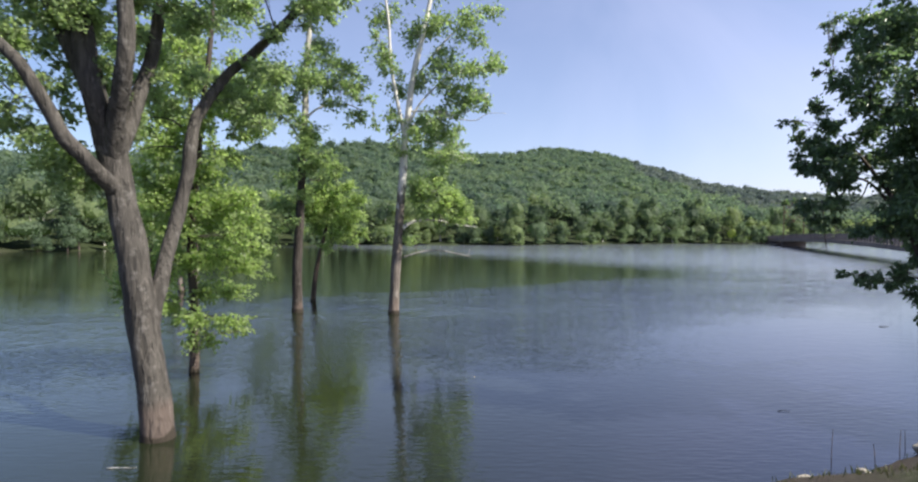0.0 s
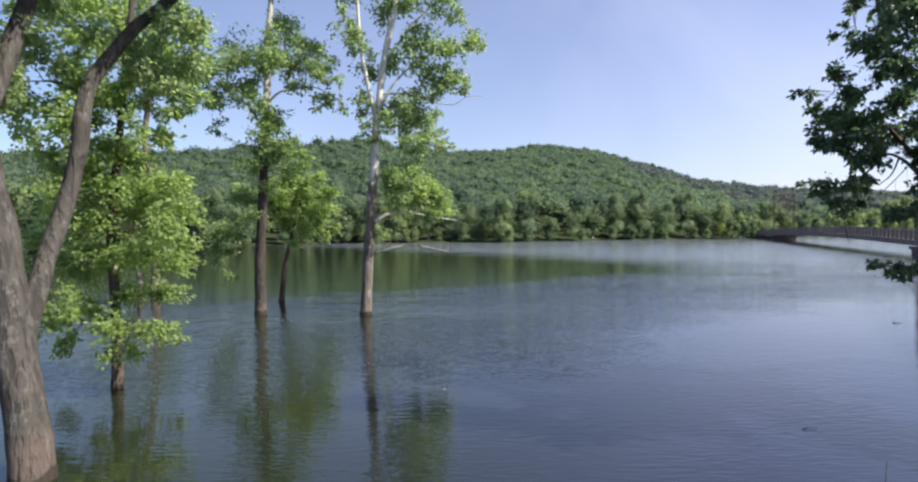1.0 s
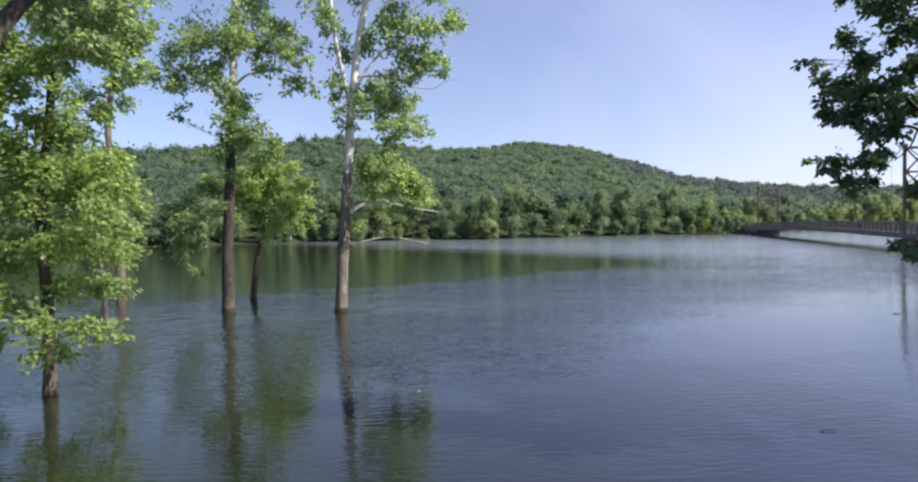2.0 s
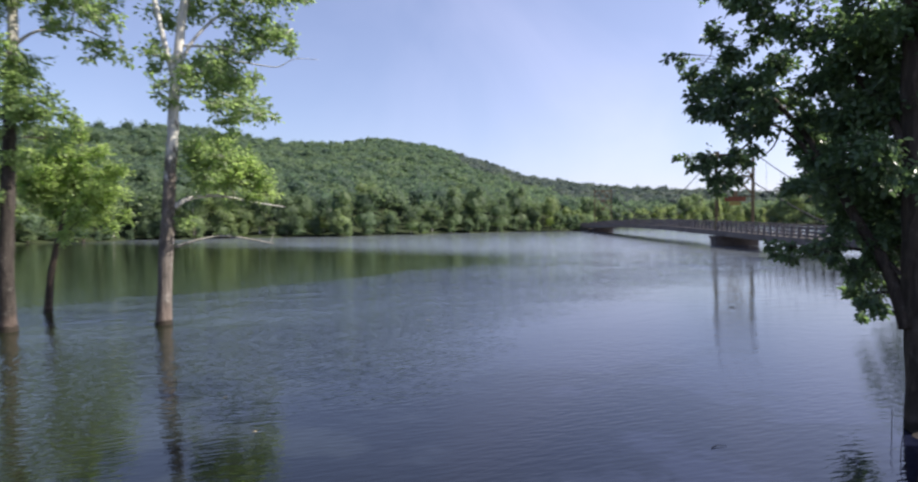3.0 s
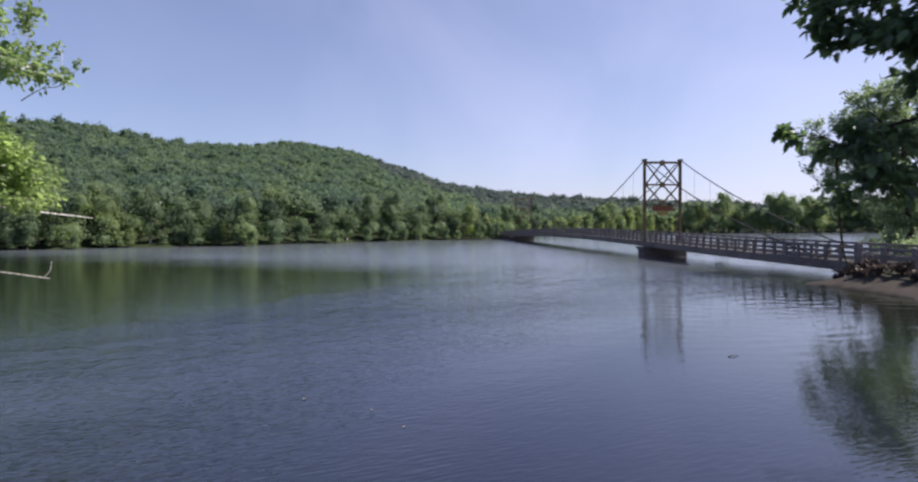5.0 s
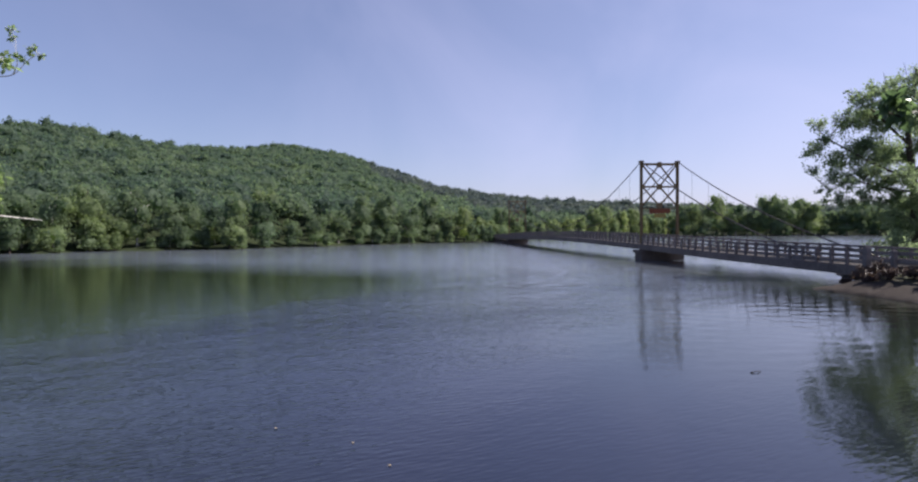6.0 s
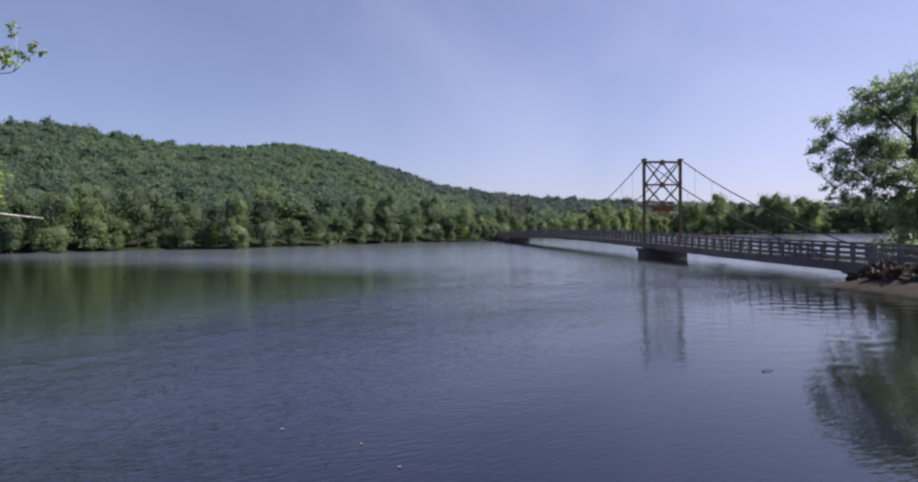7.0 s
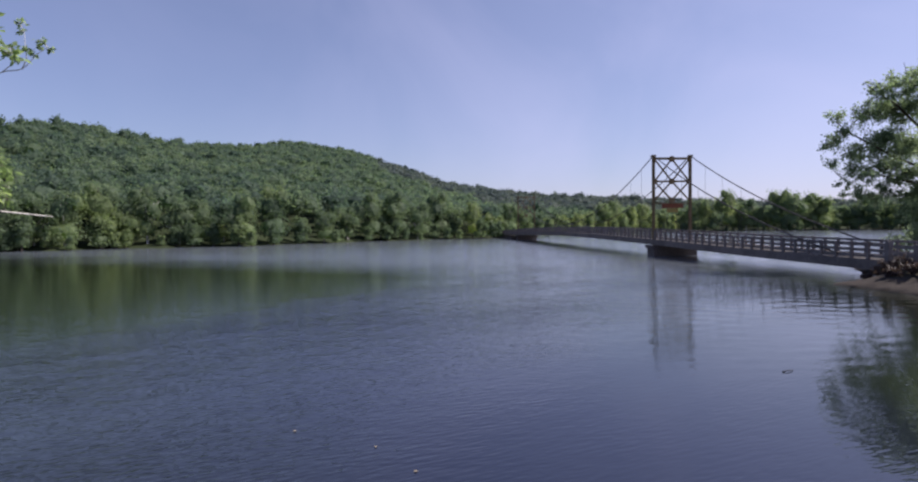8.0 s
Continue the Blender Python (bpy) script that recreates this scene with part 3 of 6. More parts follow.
# ---- woods ----
def crown_shapes(rng, count, level):
    """Lumpy closed crowns of unit size, for the trees of the far woods."""
    shapes = []
    for k in range(count):
        bm = bmesh.new()
        bmesh.ops.create_icosphere(bm, subdivisions=level, radius=1)
        d = np.array([v.co[:] for v in bm.verts])
        faces = [tuple(v.index for v in f.verts) for f in bm.faces]
        bm.free()
        d /= np.linalg.norm(d, axis=1, keepdims=True)
        lobes = rng.normal(0, 1, (9, 3)) + np.array([0, 0, 0.5])
        lobes /= np.linalg.norm(lobes, axis=1, keepdims=True)
        near = np.max(np.exp(-((1 - d @ lobes.T) / 0.16)), axis=1)
        r = 0.78 + 0.24 * near + np.array([0.13 * noise.noise(Vector(q) * 2.6 + Vector((k * 7, 0, 0))) + 0.1 * noise.noise(Vector(q) * 6 + Vector((0, k * 5, 0))) for q in d])
        p = d * r[:, None]
        p[:, 2] = np.where(p[:, 2] < -0.35, -0.35 + 0.35 * (p[:, 2] + 0.35), p[:, 2])
        shapes.append((p, faces))
    return shapes


def tufts(g, shape, faces, centre, count, size, rng, four=True):
    """Leaf tufts all over a crown, roughly along its surface; with three or four corners."""
    f = np.array(faces)[rng.integers(0, len(faces), count)]
    w = rng.dirichlet((1, 1, 1), count)
    p = np.einsum("ij,ijk->ik", w, shape[f])
    out = p / (np.linalg.norm(p, axis=1, keepdims=True) + 1e-9)
    p = p * rng.uniform(0.74, 1.28, count)[:, None] + centre
    nrm = out + rng.normal(0, 0.8, (count, 3)) + np.array([0, 0, 0.1])
    nrm /= np.linalg.norm(nrm, axis=1, keepdims=True)
    a = np.cross(nrm, rng.normal(0, 1, (count, 3)))
    a /= np.linalg.norm(a, axis=1, keepdims=True)
    b = np.cross(nrm, a)
    s = (size * rng.uniform(0.55, 1.4, count))[:, None]
    k = 4 if four else 3
    v = [p - a * s * 0.6 - nrm * s * 0.15, p - b * s * 0.42 + a * s * 0.12, p + a * s * 0.6 - nrm * s * 0.2, p + b * s * 0.46]
    v = np.stack(v if four else [v[0], p - b * s * 0.6 + a * s * 0.4, p + b * s * 0.62 + a * s * 0.25], 1)
    n0 = g.n
    g.v.append(v.reshape(-1, 3))
    g.n += k * count
    g.f += [tuple(range(n0 + k * i, n0 + k * i + k)) for i in range(count)]


def far_woods():
    rng = np.random.default_rng(11)
    near_g, ridge_g = Geo(), Geo()
    cores = crown_shapes(rng, 16, 1)
    for lo, hi, step in ((-46, 27, 6.3), (27, 68, 7.2)):
        r = 118.0
        while r < 980:
            grow = 1 + max(0, r - 250) / 900
            da = math.degrees(step * grow / r)
            for a in np.arange(lo, hi, da):
                a2, r2 = a + rng.uniform(-0.5, 0.5) * da, r + rng.uniform(-0.5, 0.5) * step
                s, rr = np.interp(a2, S_AZ, S_R), np.interp(a2, RIDGE_AZ, RIDGE_R)
                if r2 < s + 9 or r2 > rr + 22:
                    continue
                x, y = OX + r2 * math.sin(math.radians(a2)), OY + r2 * math.cos(math.radians(a2))
                z = float(height(x, y))
                tall = rng.uniform(8.6, 12.8) * (1.14 if rng.random() < 0.1 else 1)
                wide = 6.4 + 7.2 * rng.random() ** 1.4
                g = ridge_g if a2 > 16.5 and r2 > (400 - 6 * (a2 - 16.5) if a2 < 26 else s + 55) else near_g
                p, faces = cores[rng.integers(0, 16)]
                turn = rng.uniform(0, 6.28)
                q = np.stack([p[:, 0] * math.cos(turn) - p[:, 1] * math.sin(turn), p[:, 0] * math.sin(turn) + p[:, 1] * math.cos(turn), p[:, 2]], 1)
                c = np.array([x, y, z + tall * 0.66])
                size = np.array([wide / 2, wide / 2 * rng.uniform(0.8, 1.15), tall * rng.uniform(0.2, 0.32)])
                g.add(q * size * 0.74 + c, faces)
                tufts(g, q * size, faces, c, 215 if r2 < 260 else 150 if r2 < 420 else 85, 0.62 if r2 < 260 else 0.72 if r2 < 420 else 0.95, rng, False)
            r += step * 0.92 * grow
    ob = new("ridge_woods", ridge_g.mesh("ridge_woods", LEAF_HAZY))
    tagged(ob, "dark blue-green woods along the distant ridge, haze put into their colour", "forest", kind="stuff")
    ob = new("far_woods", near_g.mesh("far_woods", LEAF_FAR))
    tagged(ob, "dense green broadleaf forest covering the hillside across the lake", "forest", kind="stuff")


far_woods()


def shore_tree_models():
    rng = np.random.default_rng(23)
    models = []
    cores = crown_shapes(rng, 16, 2)
    for i in range(11):
        h, w = ((12.5, 8), (10, 7.5), (14, 8.5), (8.5, 5.2), (11, 9), (7, 4.6), (12, 6), (11, 8), (14, 8), (9, 7), (12.5, 6.5))[i]
        root = thing("shore_tree", (0, 0, 0), "leafy green broadleaf tree standing on the far lakeshore" if i < 7 else "bright yellow-green tree on the far bank behind the bridge", "tree", "trees along the far shore")
        g = Geo()
        lean = rng.normal(0, 0.04, 2) * h
        pts = [(0, 0, -1.5), (lean[0] * .2, lean[1] * .2, h * 0.2), (lean[0] * .6, lean[1] * .6, h * 0.5), (lean[0], lean[1], h * 0.85)]
        g.tube(smooth_line(pts, 3), np.linspace(0.24, 0.06, 10), 7, 0.1, i)
        for k in range(6):
            a, z0 = rng.uniform(0, 6.28), h * rng.uniform(0.12, 0.5)
            e = (math.cos(a) * w * 0.35, math.sin(a) * w * 0.35, z0 + h * 0.25)
            g.tube([(lean[0] * z0 / h, lean[1] * z0 / h, z0), (e[0] * .5, e[1] * .5, z0 + h * 0.16), e], [0.11, 0.08, 0.03], 5)
        part("trunk", g, BARK_PALE if i in (1, 4, 6) else BARK_SLIM, root, smooth=True)
        c = Geo()
        around = rng.uniform(0, 6.28)
        for turn, off, top, ww, hh, n in ((0, 0.05, 0.56, 0.86, 0.32, 620), (1, 0.1, 0.24, 1.0, 0.24, 420), (2, 0.24, 0.72, 0.6, 0.2, 260), (4.2, 0.3, 0.52, 0.62, 0.22, 240), (5.4, 0.16, 0.8, 0.42, 0.15, 130)):
            p, faces = cores[(i * 3 + n) % 16]
            mid = np.array([lean[0] * top + off * w * math.cos(around + turn), lean[1] * top + off * w * math.sin(around + turn), h * top])
            shape = p * np.array([w * ww / 2, w * ww / 2, h * hh])
            c.add(shape * 0.72 + mid, faces)
            few = 0.5 if i in (3, 5) else 1
            tufts(c, shape, faces, mid, int(n * few), 0.34 / few ** 0.4, rng)
        part("crown", c, LEAF_SHORE if i < 7 else LEAF_BRIGHT, root)
        models.append(root)
    return models


def shore_trees():
    models = shore_tree_models()
    rng = random.Random(31)
    used = set()

    def put(i, x, y, turn, size):
        m = Matrix.LocRotScale((x, y, max(0.0, float(height(x, y)) - 0.2)), Euler((0, 0, turn)), (size, size, size * rng.uniform(0.9, 1.12)))
        if i in used:
            o = copy_thing(models[i], m)
            o.scale = m.to_scale()
        else:
            used.add(i)
            models[i].matrix_basis = m

    a = -46.0
    while a < 66:
        s = float(np.interp(a, S_AZ, S_R)) + 3 * math.sin(a * 0.9) + 2 * math.sin(a * 2.3 + 1)
        i = rng.choice((0, 1, 1, 2, 3, 4, 4, 6) if a < 24 else (7, 8, 9, 10, 7, 8, 10, 4) if a < 46 else (0, 2, 4, 7, 8, 2, 10))
        r = s + rng.uniform(1.5, 6.5)
        put(i, OX + r * math.sin(math.radians(a)), OY + r * math.cos(math.radians(a)), rng.uniform(0, 6.28), rng.uniform(0.8, 1.12) if a < 24 else rng.uniform(0.7, 1.1) if a < 29 else rng.uniform(0.75, 1.25) if a < 46 else rng.uniform(0.95, 1.65))
        for k in range(rng.choice((1, 1, 2, 2))):
            r = s + rng.uniform(-2.6, 1.4)
            b = a + rng.uniform(-1.2, 1.2)
            put(rng.choice((3, 5, 5)), OX + r * math.sin(math.radians(b)), OY + r * math.cos(math.radians(b)), rng.uniform(0, 6.28), rng.uniform(0.3, 0.9))
        a += math.degrees(rng.uniform(3.6, 6.2) / s)


shore_trees()


# ---- the suspension bridge ----
HALF = 2.25
SPAN, NEAR_END, FAR_END = 88.0, -34.0, 160.0


def deck_z(s):
    return float(np.interp(s, [-60, -34, -17, 0, 20, 44, 68, 88, 120, 160], [1.24, 1.26, 1.5, 1.88, 2.22, 2.4, 2.2, 1.85, 1.3, 0.95]))


def bridge_matrix():
    return Matrix(((CROSS.x, AXIS.x, 0, BX), (CROSS.y, AXIS.y, 0, BY), (0, 0, 1, 0), (0, 0, 0, 1)))


def bar(g, a, b, w, d=None):
    """A square bar from a to b."""
    a, b = Vector(a), Vector(b)
    t = (b - a).normalized()
    u = t.cross(Vector((0, 1, 0)) if abs(t.y) < 0.9 else Vector((1, 0, 0))).normalized()
    v = t.cross(u)
    d = d or w
    c = [u * w / 2 + v * d / 2, -u * w / 2 + v * d / 2, -u * w / 2 - v * d / 2, u * w / 2 - v * d / 2]
    g.add([tuple(a + o) for o in c] + [tuple(b + o) for o in c],
          [(0, 1, 2, 3), (7, 6, 5, 4), (0, 4, 5, 1), (1, 5, 6, 2), (2, 6, 7, 3), (3, 7, 4, 0)])


def tower(bridge, s):
    """One portal: legs on their pier, struts, braces, gusset plates, sign."""
    tw = new("tower")
    tw.parent = bridge
    tw.location = (0, s, 0)
    tagged(tw, "ochre-painted steel portal tower with crossed braces")
    top, mid, low = 11.75, 8.8, 6.55
    for x in (-HALF, HALF):
        g = Geo()
        for dx in (-0.08, 0.08):
            for dy in (-0.16, 0.16):
                bar(g, (x + dx, dy, 1.0), (x + dx, dy, top), 0.08)
        z = 1.1
        while z < top - 0.3:
            for dy in (-0.16, 0.16):
                bar(g, (x - 0.1, dy, z), (x + 0.1, dy, z + 0.36), 0.045)
            z += 0.36
        g.box((x - 0.08, -0.1, 1.0), (x + 0.08, 0.1, top))
        g.box((x - 0.22, -0.3, top - 0.05), (x + 0.22, 0.3, top + 0.16))
        part("leg", g, STEEL, tw)
    for z, w in ((top - 0.25, 0.26), (mid, 0.2)):
        g = Geo()
        g.box((-HALF + 0.18, -0.11, z - w / 2), (HALF - 0.18, 0.11, z + w / 2))
        part("strut", g, STEEL, tw)
    for (x0, z0), (x1, z1) in (((-HALF, top - .3), (0, mid)), ((HALF, top - .3), (0, mid)), ((0, top - .3), (-HALF, mid)), ((0, top - .3), (HALF, mid)),
                               ((0, mid), (-HALF, low)), ((0, mid), (HALF, low)), ((-HALF, mid), (0, low)), ((HALF, mid), (0, low))):
        g = Geo()
        bar(g, (x0 * 0.95, 0, z0), (x1 * 0.95, 0, z1), 0.15)
        part("brace", g, STEEL, tw)
    for x, z in ((0, top - 0.3), (0, mid), (-HALF + 0.2, mid), (HALF - 0.2, mid), (0, low)):
        g = Geo()
        r = 0.36 if x == 0 else 0.28
        ring = [(x + r * math.cos(k * math.pi / 4 + 0.39), z + r * math.sin(k * math.pi / 4 + 0.39)) for k in range(8)]
        g.add([(a, -0.13, b) for a, b in ring] + [(a, 0.13, b) for a, b in ring],
              [tuple(range(8)), tuple(range(15, 7, -1))] + [(k, k + 8, (k + 1) % 8 + 8, (k + 1) % 8) for k in range(8)])
        part("gusset", g, STEEL, tw)
    g = Geo()
    bar(g, (-HALF, 0, 6.2), (HALF, 0, 6.2), 0.1)
    part("strut", g, STEEL, tw)
    if s > 1:
        return
    g = Geo()
    g.box((-1.3, -0.2, 5.6), (1.3, -0.13, 6.15))
    part("sign_board", g, SIGN_RED, tw, "rust-red sign board hung across the portal")
    g = Geo()
    g.box((-0.7, -0.2, 5.1), (0.7, -0.13, 5.57))
    part("sign_board", g, SIGN_YELLOW, tw, "yellow sign board under the red one")


def cable_z(s):
    """Height of the main cables along the bridge."""
    lo = 3.7
    if s < 0:
        return 11.85 + 0.47 * s + 0.0043 * s * s
    if s > SPAN:
        t = (s - SPAN) / 38
        return 11.85 + (1.4 - 11.85) * t - 4 * 0.9 * t * (1 - t)
    u = (s - SPAN / 2) / (SPAN / 2)
    return lo + (11.85 - lo) * u * u


def bridge():
    b = tagged(new("suspension_bridge"), "narrow one-lane suspension bridge with ochre towers and dark timber railings", "bridge")
    b.matrix_basis = bridge_matrix()
    stations = np.arange(NEAR_END, FAR_END + 0.1, 2.0)
    # deck with its edge beams
    for name, x0, x1, up, down, mat in (("deck", -HALF + .15, HALF - .15, 0.0, -0.16, DECK_TIMBER), ("edge_girder", -HALF - .12, -HALF + .15, 0.06, -0.58, GIRDER),
                                        ("edge_girder", HALF - .15, HALF + .12, 0.06, -0.58, GIRDER)):
        g = Geo()
        v = [p for s in stations for p in ((x0, s, deck_z(s) + down), (x1, s, deck_z(s) + down), (x1, s, deck_z(s) + up), (x0, s, deck_z(s) + up))]
        n = len(stations)
        f = [(i * 4 + k, i * 4 + (k + 1) % 4, i * 4 + 4 + (k + 1) % 4, i * 4 + 4 + k) for i in range(n - 1) for k in range(4)]
        g.add(v, f + [(3, 2, 1, 0), tuple(4 * n - 4 + k for k in range(4))])
        part(name, g, mat, b)
    beam = Geo()
    beam.box((-HALF + 0.16, -0.12, -0.5), (HALF - 0.16, 0.12, -0.17))
    me = beam.mesh("floor_beam", GIRDER)
    for s in np.arange(NEAR_END + 1, 120, 4.0):
        o = new("floor_beam", me)
        o.parent, o.location = b, (0, s, deck_z(s))
    # railings
    post = Geo()
    post.box((-0.09, -0.08, -0.3), (0.09, 0.08, 1.12))
    pm = post.mesh("post", TIMBER)
    for x in (-HALF, HALF):
        side = new("railing")
        side.parent = b
        tagged(side, "dark weathered timber railing with posts and three rails")
        for s in np.arange(NEAR_END, 118, 1.4):
            o = new("post", pm)
            o.parent, o.location = side, (x, s, deck_z(s))
        for z, h in ((1.03, 0.16), (0.66, 0.15), (0.28, 0.18)):
            g = Geo()
            inner = -0.13 if x > 0 else 0.13
            v = [p for s in stations for p in ((x + inner - .05, s, deck_z(s) + z - h / 2), (x + inner + .05, s, deck_z(s) + z - h / 2),
                                               (x + inner + .05, s, deck_z(s) + z + h / 2), (x + inner - .05, s, deck_z(s) + z + h / 2))]
            n = len(stations)
            g.add(v, [(i * 4 + k, i * 4 + (k + 1) % 4, i * 4 + 4 + (k + 1) % 4, i * 4 + 4 + k) for i in range(n - 1) for k in range(4)] + [(3, 2, 1, 0), tuple(4 * n - 4 + k for k in range(4))])
            part("rail", g, TIMBER, side)
        g = Geo()
        g.box((x - 0.15, NEAR_END - 0.36, deck_z(NEAR_END) - 0.9), (x + 0.15, NEAR_END - 0.05, deck_z(NEAR_END) + 1.25))
        part("end_post", g, TIMBER, side)
    # towers, piers, abutments
    for s in (0.0, SPAN):
        tower(b, s)
        g = Geo()
        y = 0.95
        g.box((-2.65, s - y, -3.2), (2.65, s + y, deck_z(s) - 0.75))
        g.box((-2.85, s - y - 0.15, deck_z(s) - 0.98), (2.85, s + y + 0.15, deck_z(s) - 0.64))
        part("pier", g, CONCRETE, b, "dark stained concrete pier standing in the water")
    g = Geo()
    g.box((-2.05, NEAR_END - 4, -1.5), (2.05, NEAR_END - 0.5, deck_z(NEAR_END) - 0.64))
    part("abutment", g, CONCRETE, b)
    g = Geo()
    g.box((-2.9, SPAN + 8, -2), (2.9, FAR_END + 10, 0.62))
    part("abutment", g, CONCRETE, b)
    # cables and hangers
    rod = Geo()
    rod.tube([(0, 0, 0), (0, 0, 1)], [0.013, 0.013], 5)
    rm = rod.mesh("hanger", CABLE)
    for x in (-HALF, HALF):
        g = Geo()
        ss = np.concatenate([np.linspace(NEAR_END + 4, 0, 16), np.linspace(0, SPAN, 42)[1:], np.linspace(SPAN, SPAN + 38, 14)[1:]])
        g.tube([(x, s, cable_z(s)) for s in ss], [0.055] * len(ss), 8)
        part("main_cable", g, CABLE, b, smooth=True)
        for s in np.arange(-25.2, SPAN + 24, 3.6):
            if abs(s) < 1 or abs(s - SPAN) < 1:
                continue
            z0, z1 = deck_z(s), cable_z(s)
            if z1 - z0 > 0.3:
                o = new("hanger", rm)
                o.parent, o.location, o.scale = b, (x, s, z0), (1, 1, z1 - z0)
    return b


bridge()


def approach_fence():
    """The railing that goes on from the bridge over land."""
    for x in (-HALF - 0.1, HALF + 0.1):
        f = thing("roadside_fence", (0, 0, 0), "dark timber roadside fence continuing from the bridge railing", "fence")
        f.matrix_basis = bridge_matrix()
        for k in range(8):
            s = NEAR_END - 2.3 - 2.2 * k
            g = Geo()
            g.box((x - 0.13, s - 0.13, 0.1), (x + 0.13, s + 0.13, 2.36))
            part("post", g, TIMBER, f)
        for z in (2.18, 1.74):
            g = Geo()
            g.box((x + 0.14, NEAR_END - 19, z - 0.1), (x + 0.22, NEAR_END - 0.5, z + 0.1))
            part("rail", g, TIMBER, f)
    g = Geo()
    g.box((-HALF, NEAR_END - 60, -0.5), (HALF, NEAR_END - 4.02, 1.24))
    o = new("road", g.mesh("road", CONCRETE))
    o.matrix_basis = bridge_matrix()
    tagged(o, "narrow approach road leading onto the bridge", "road", kind="structure")


approach_fence()

# ---- lines of trunks and limbs (x, y, z) and places of foliage (x, y, z, radius) of the near trees ----
WILLOW_TRUNK = [
    (-5.49, 10.6, -0.12), (-5.64, 10.66, 1.01), (-5.81, 10.72, 1.97), (-5.93, 10.76, 2.63),
    (-6.05, 10.77, 3.4), (-6.21, 10.76, 4.22), (-6.31, 10.73, 4.8), (-6.4, 10.66, 5.35),
    (-6.42, 10.55, 5.8),
]
WILLOW_LIMB_L1 = [
    (-6.4, 10.66, 5.45), (-6.44, 10.35, 6.1), (-6.54, 10.31, 6.67), (-6.65, 10.32, 7.26),
    (-6.79, 10.38, 7.87), (-6.96, 10.44, 8.67), (-7.18, 10.51, 9.69),
]
WILLOW_LIMB_L5 = [
    (-6.5, 10.35, 6.27), (-6.78, 10.41, 6.77), (-7.07, 10.47, 7.33), (-7.41, 10.58, 7.95),
    (-7.8, 10.69, 8.68), (-8.33, 10.91, 9.69),
]
WILLOW_LIMB_L2 = [
    (-6.33, 10.7, 5), (-6.12, 10.4, 5.75), (-5.88, 10.15, 6.26), (-5.71, 9.98, 6.72),
    (-5.66, 9.95, 7.22), (-5.69, 9.95, 7.72), (-5.8, 10, 8.8), (-5.9, 10.1, 9.8),
]
WILLOW_LIMB_L3 = [
    (-6.28, 10.76, 4.43), (-6.27, 10.42, 4.65), (-6.33, 10.17, 4.82), (-6.42, 9.93, 5.07),
    (-6.59, 9.73, 5.34), (-6.73, 9.59, 5.75), (-6.86, 9.44, 6.1), (-7.02, 9.35, 6.45),
    (-7.24, 9.31, 6.69), (-7.74, 9.26, 7.15),
]
WILLOW_LIMB_R = [
    (-5.75, 10.75, 1.85), (-5.74, 10.95, 2.4), (-5.68, 11.08, 2.85), (-5.7, 11.34, 3.32),
    (-5.68, 11.6, 3.84), (-5.6, 11.76, 4.43), (-5.48, 11.77, 4.96), (-5.43, 11.78, 5.49),
    (-5.44, 12.04, 6.07), (-5.31, 12.25, 6.48), (-5.12, 12.46, 6.9), (-4.91, 12.57, 7.21),
    (-4.61, 12.62, 7.47), (-4.24, 12.63, 7.82), (-3.78, 12.59, 8.22), (-3.43, 12.54, 8.58),
    (-2.6, 12.4, 9.3),
]
WILLOW_LIMB_L4 = [
    (-6.3, 10.75, 5.15), (-6.22, 11.05, 5.85), (-6.12, 11.28, 6.6), (-6, 11.38, 7.13),
    (-5.92, 11.43, 7.72), (-5.87, 11.44, 8.29), (-5.78, 11.4, 9.4),
]
WILLOW_SPRAYS_A = [
    (-3.92, 12.2, 7.92, 0.24), (-3.36, 12.42, 8.43, 0.36), (-4.45, 12.49, 7.33, 0.24), (-4.99, 12.75, 6.82, 0.32),
    (-4.54, 12.38, 6.3, 0.27), (-4.15, 12.71, 6.56, 0.27), (-5.23, 11.85, 7.97, 0.38), (-4.75, 12.79, 8.69, 0.38),
    (-3.74, 12.22, 7.07, 0.24), (-2.93, 12.71, 8.73, 0.34), (-3.85, 11.29, 8.98, 0.54), (-2.99, 11.94, 9.27, 0.49),
    (-4.76, 11.53, 8.84, 0.54), (-2.42, 12.07, 8.85, 0.31), (-4.12, 12.07, 6, 0.19),
]
WILLOW_SPRAYS_B = [
    (-7.56, 9.82, 7.06, 0.43), (-7.34, 10.19, 7.54, 0.36), (-7.93, 10.27, 5.94, 0.25), (-7.55, 11.18, 7.29, 0.28),
    (-7.06, 10.07, 6.35, 0.15), (-7.14, 11.24, 7.76, 0.24), (-7.58, 10.03, 6.44, 0.2), (-7.48, 10.92, 7.86, 0.26),
    (-7.16, 9.99, 5.33, 0.26), (-7.67, 11.34, 5.99, 0.19), (-6.67, 10.18, 7.64, 0.42), (-7.39, 10.2, 8.31, 0.7),
    (-7.24, 11.57, 7.65, 0.28), (-9.61, 11.37, 7.23, 0.7), (-8.51, 10.29, 5.78, 0.56), (-9.64, 11.56, 8.78, 0.77),
    (-6.94, 10.72, 4.98, 0.28), (-6.83, 10.97, 4.74, 0.22), (-6.8, 10.12, 5.13, 0.25), (-6.89, 11.44, 4.35, 0.14),
]
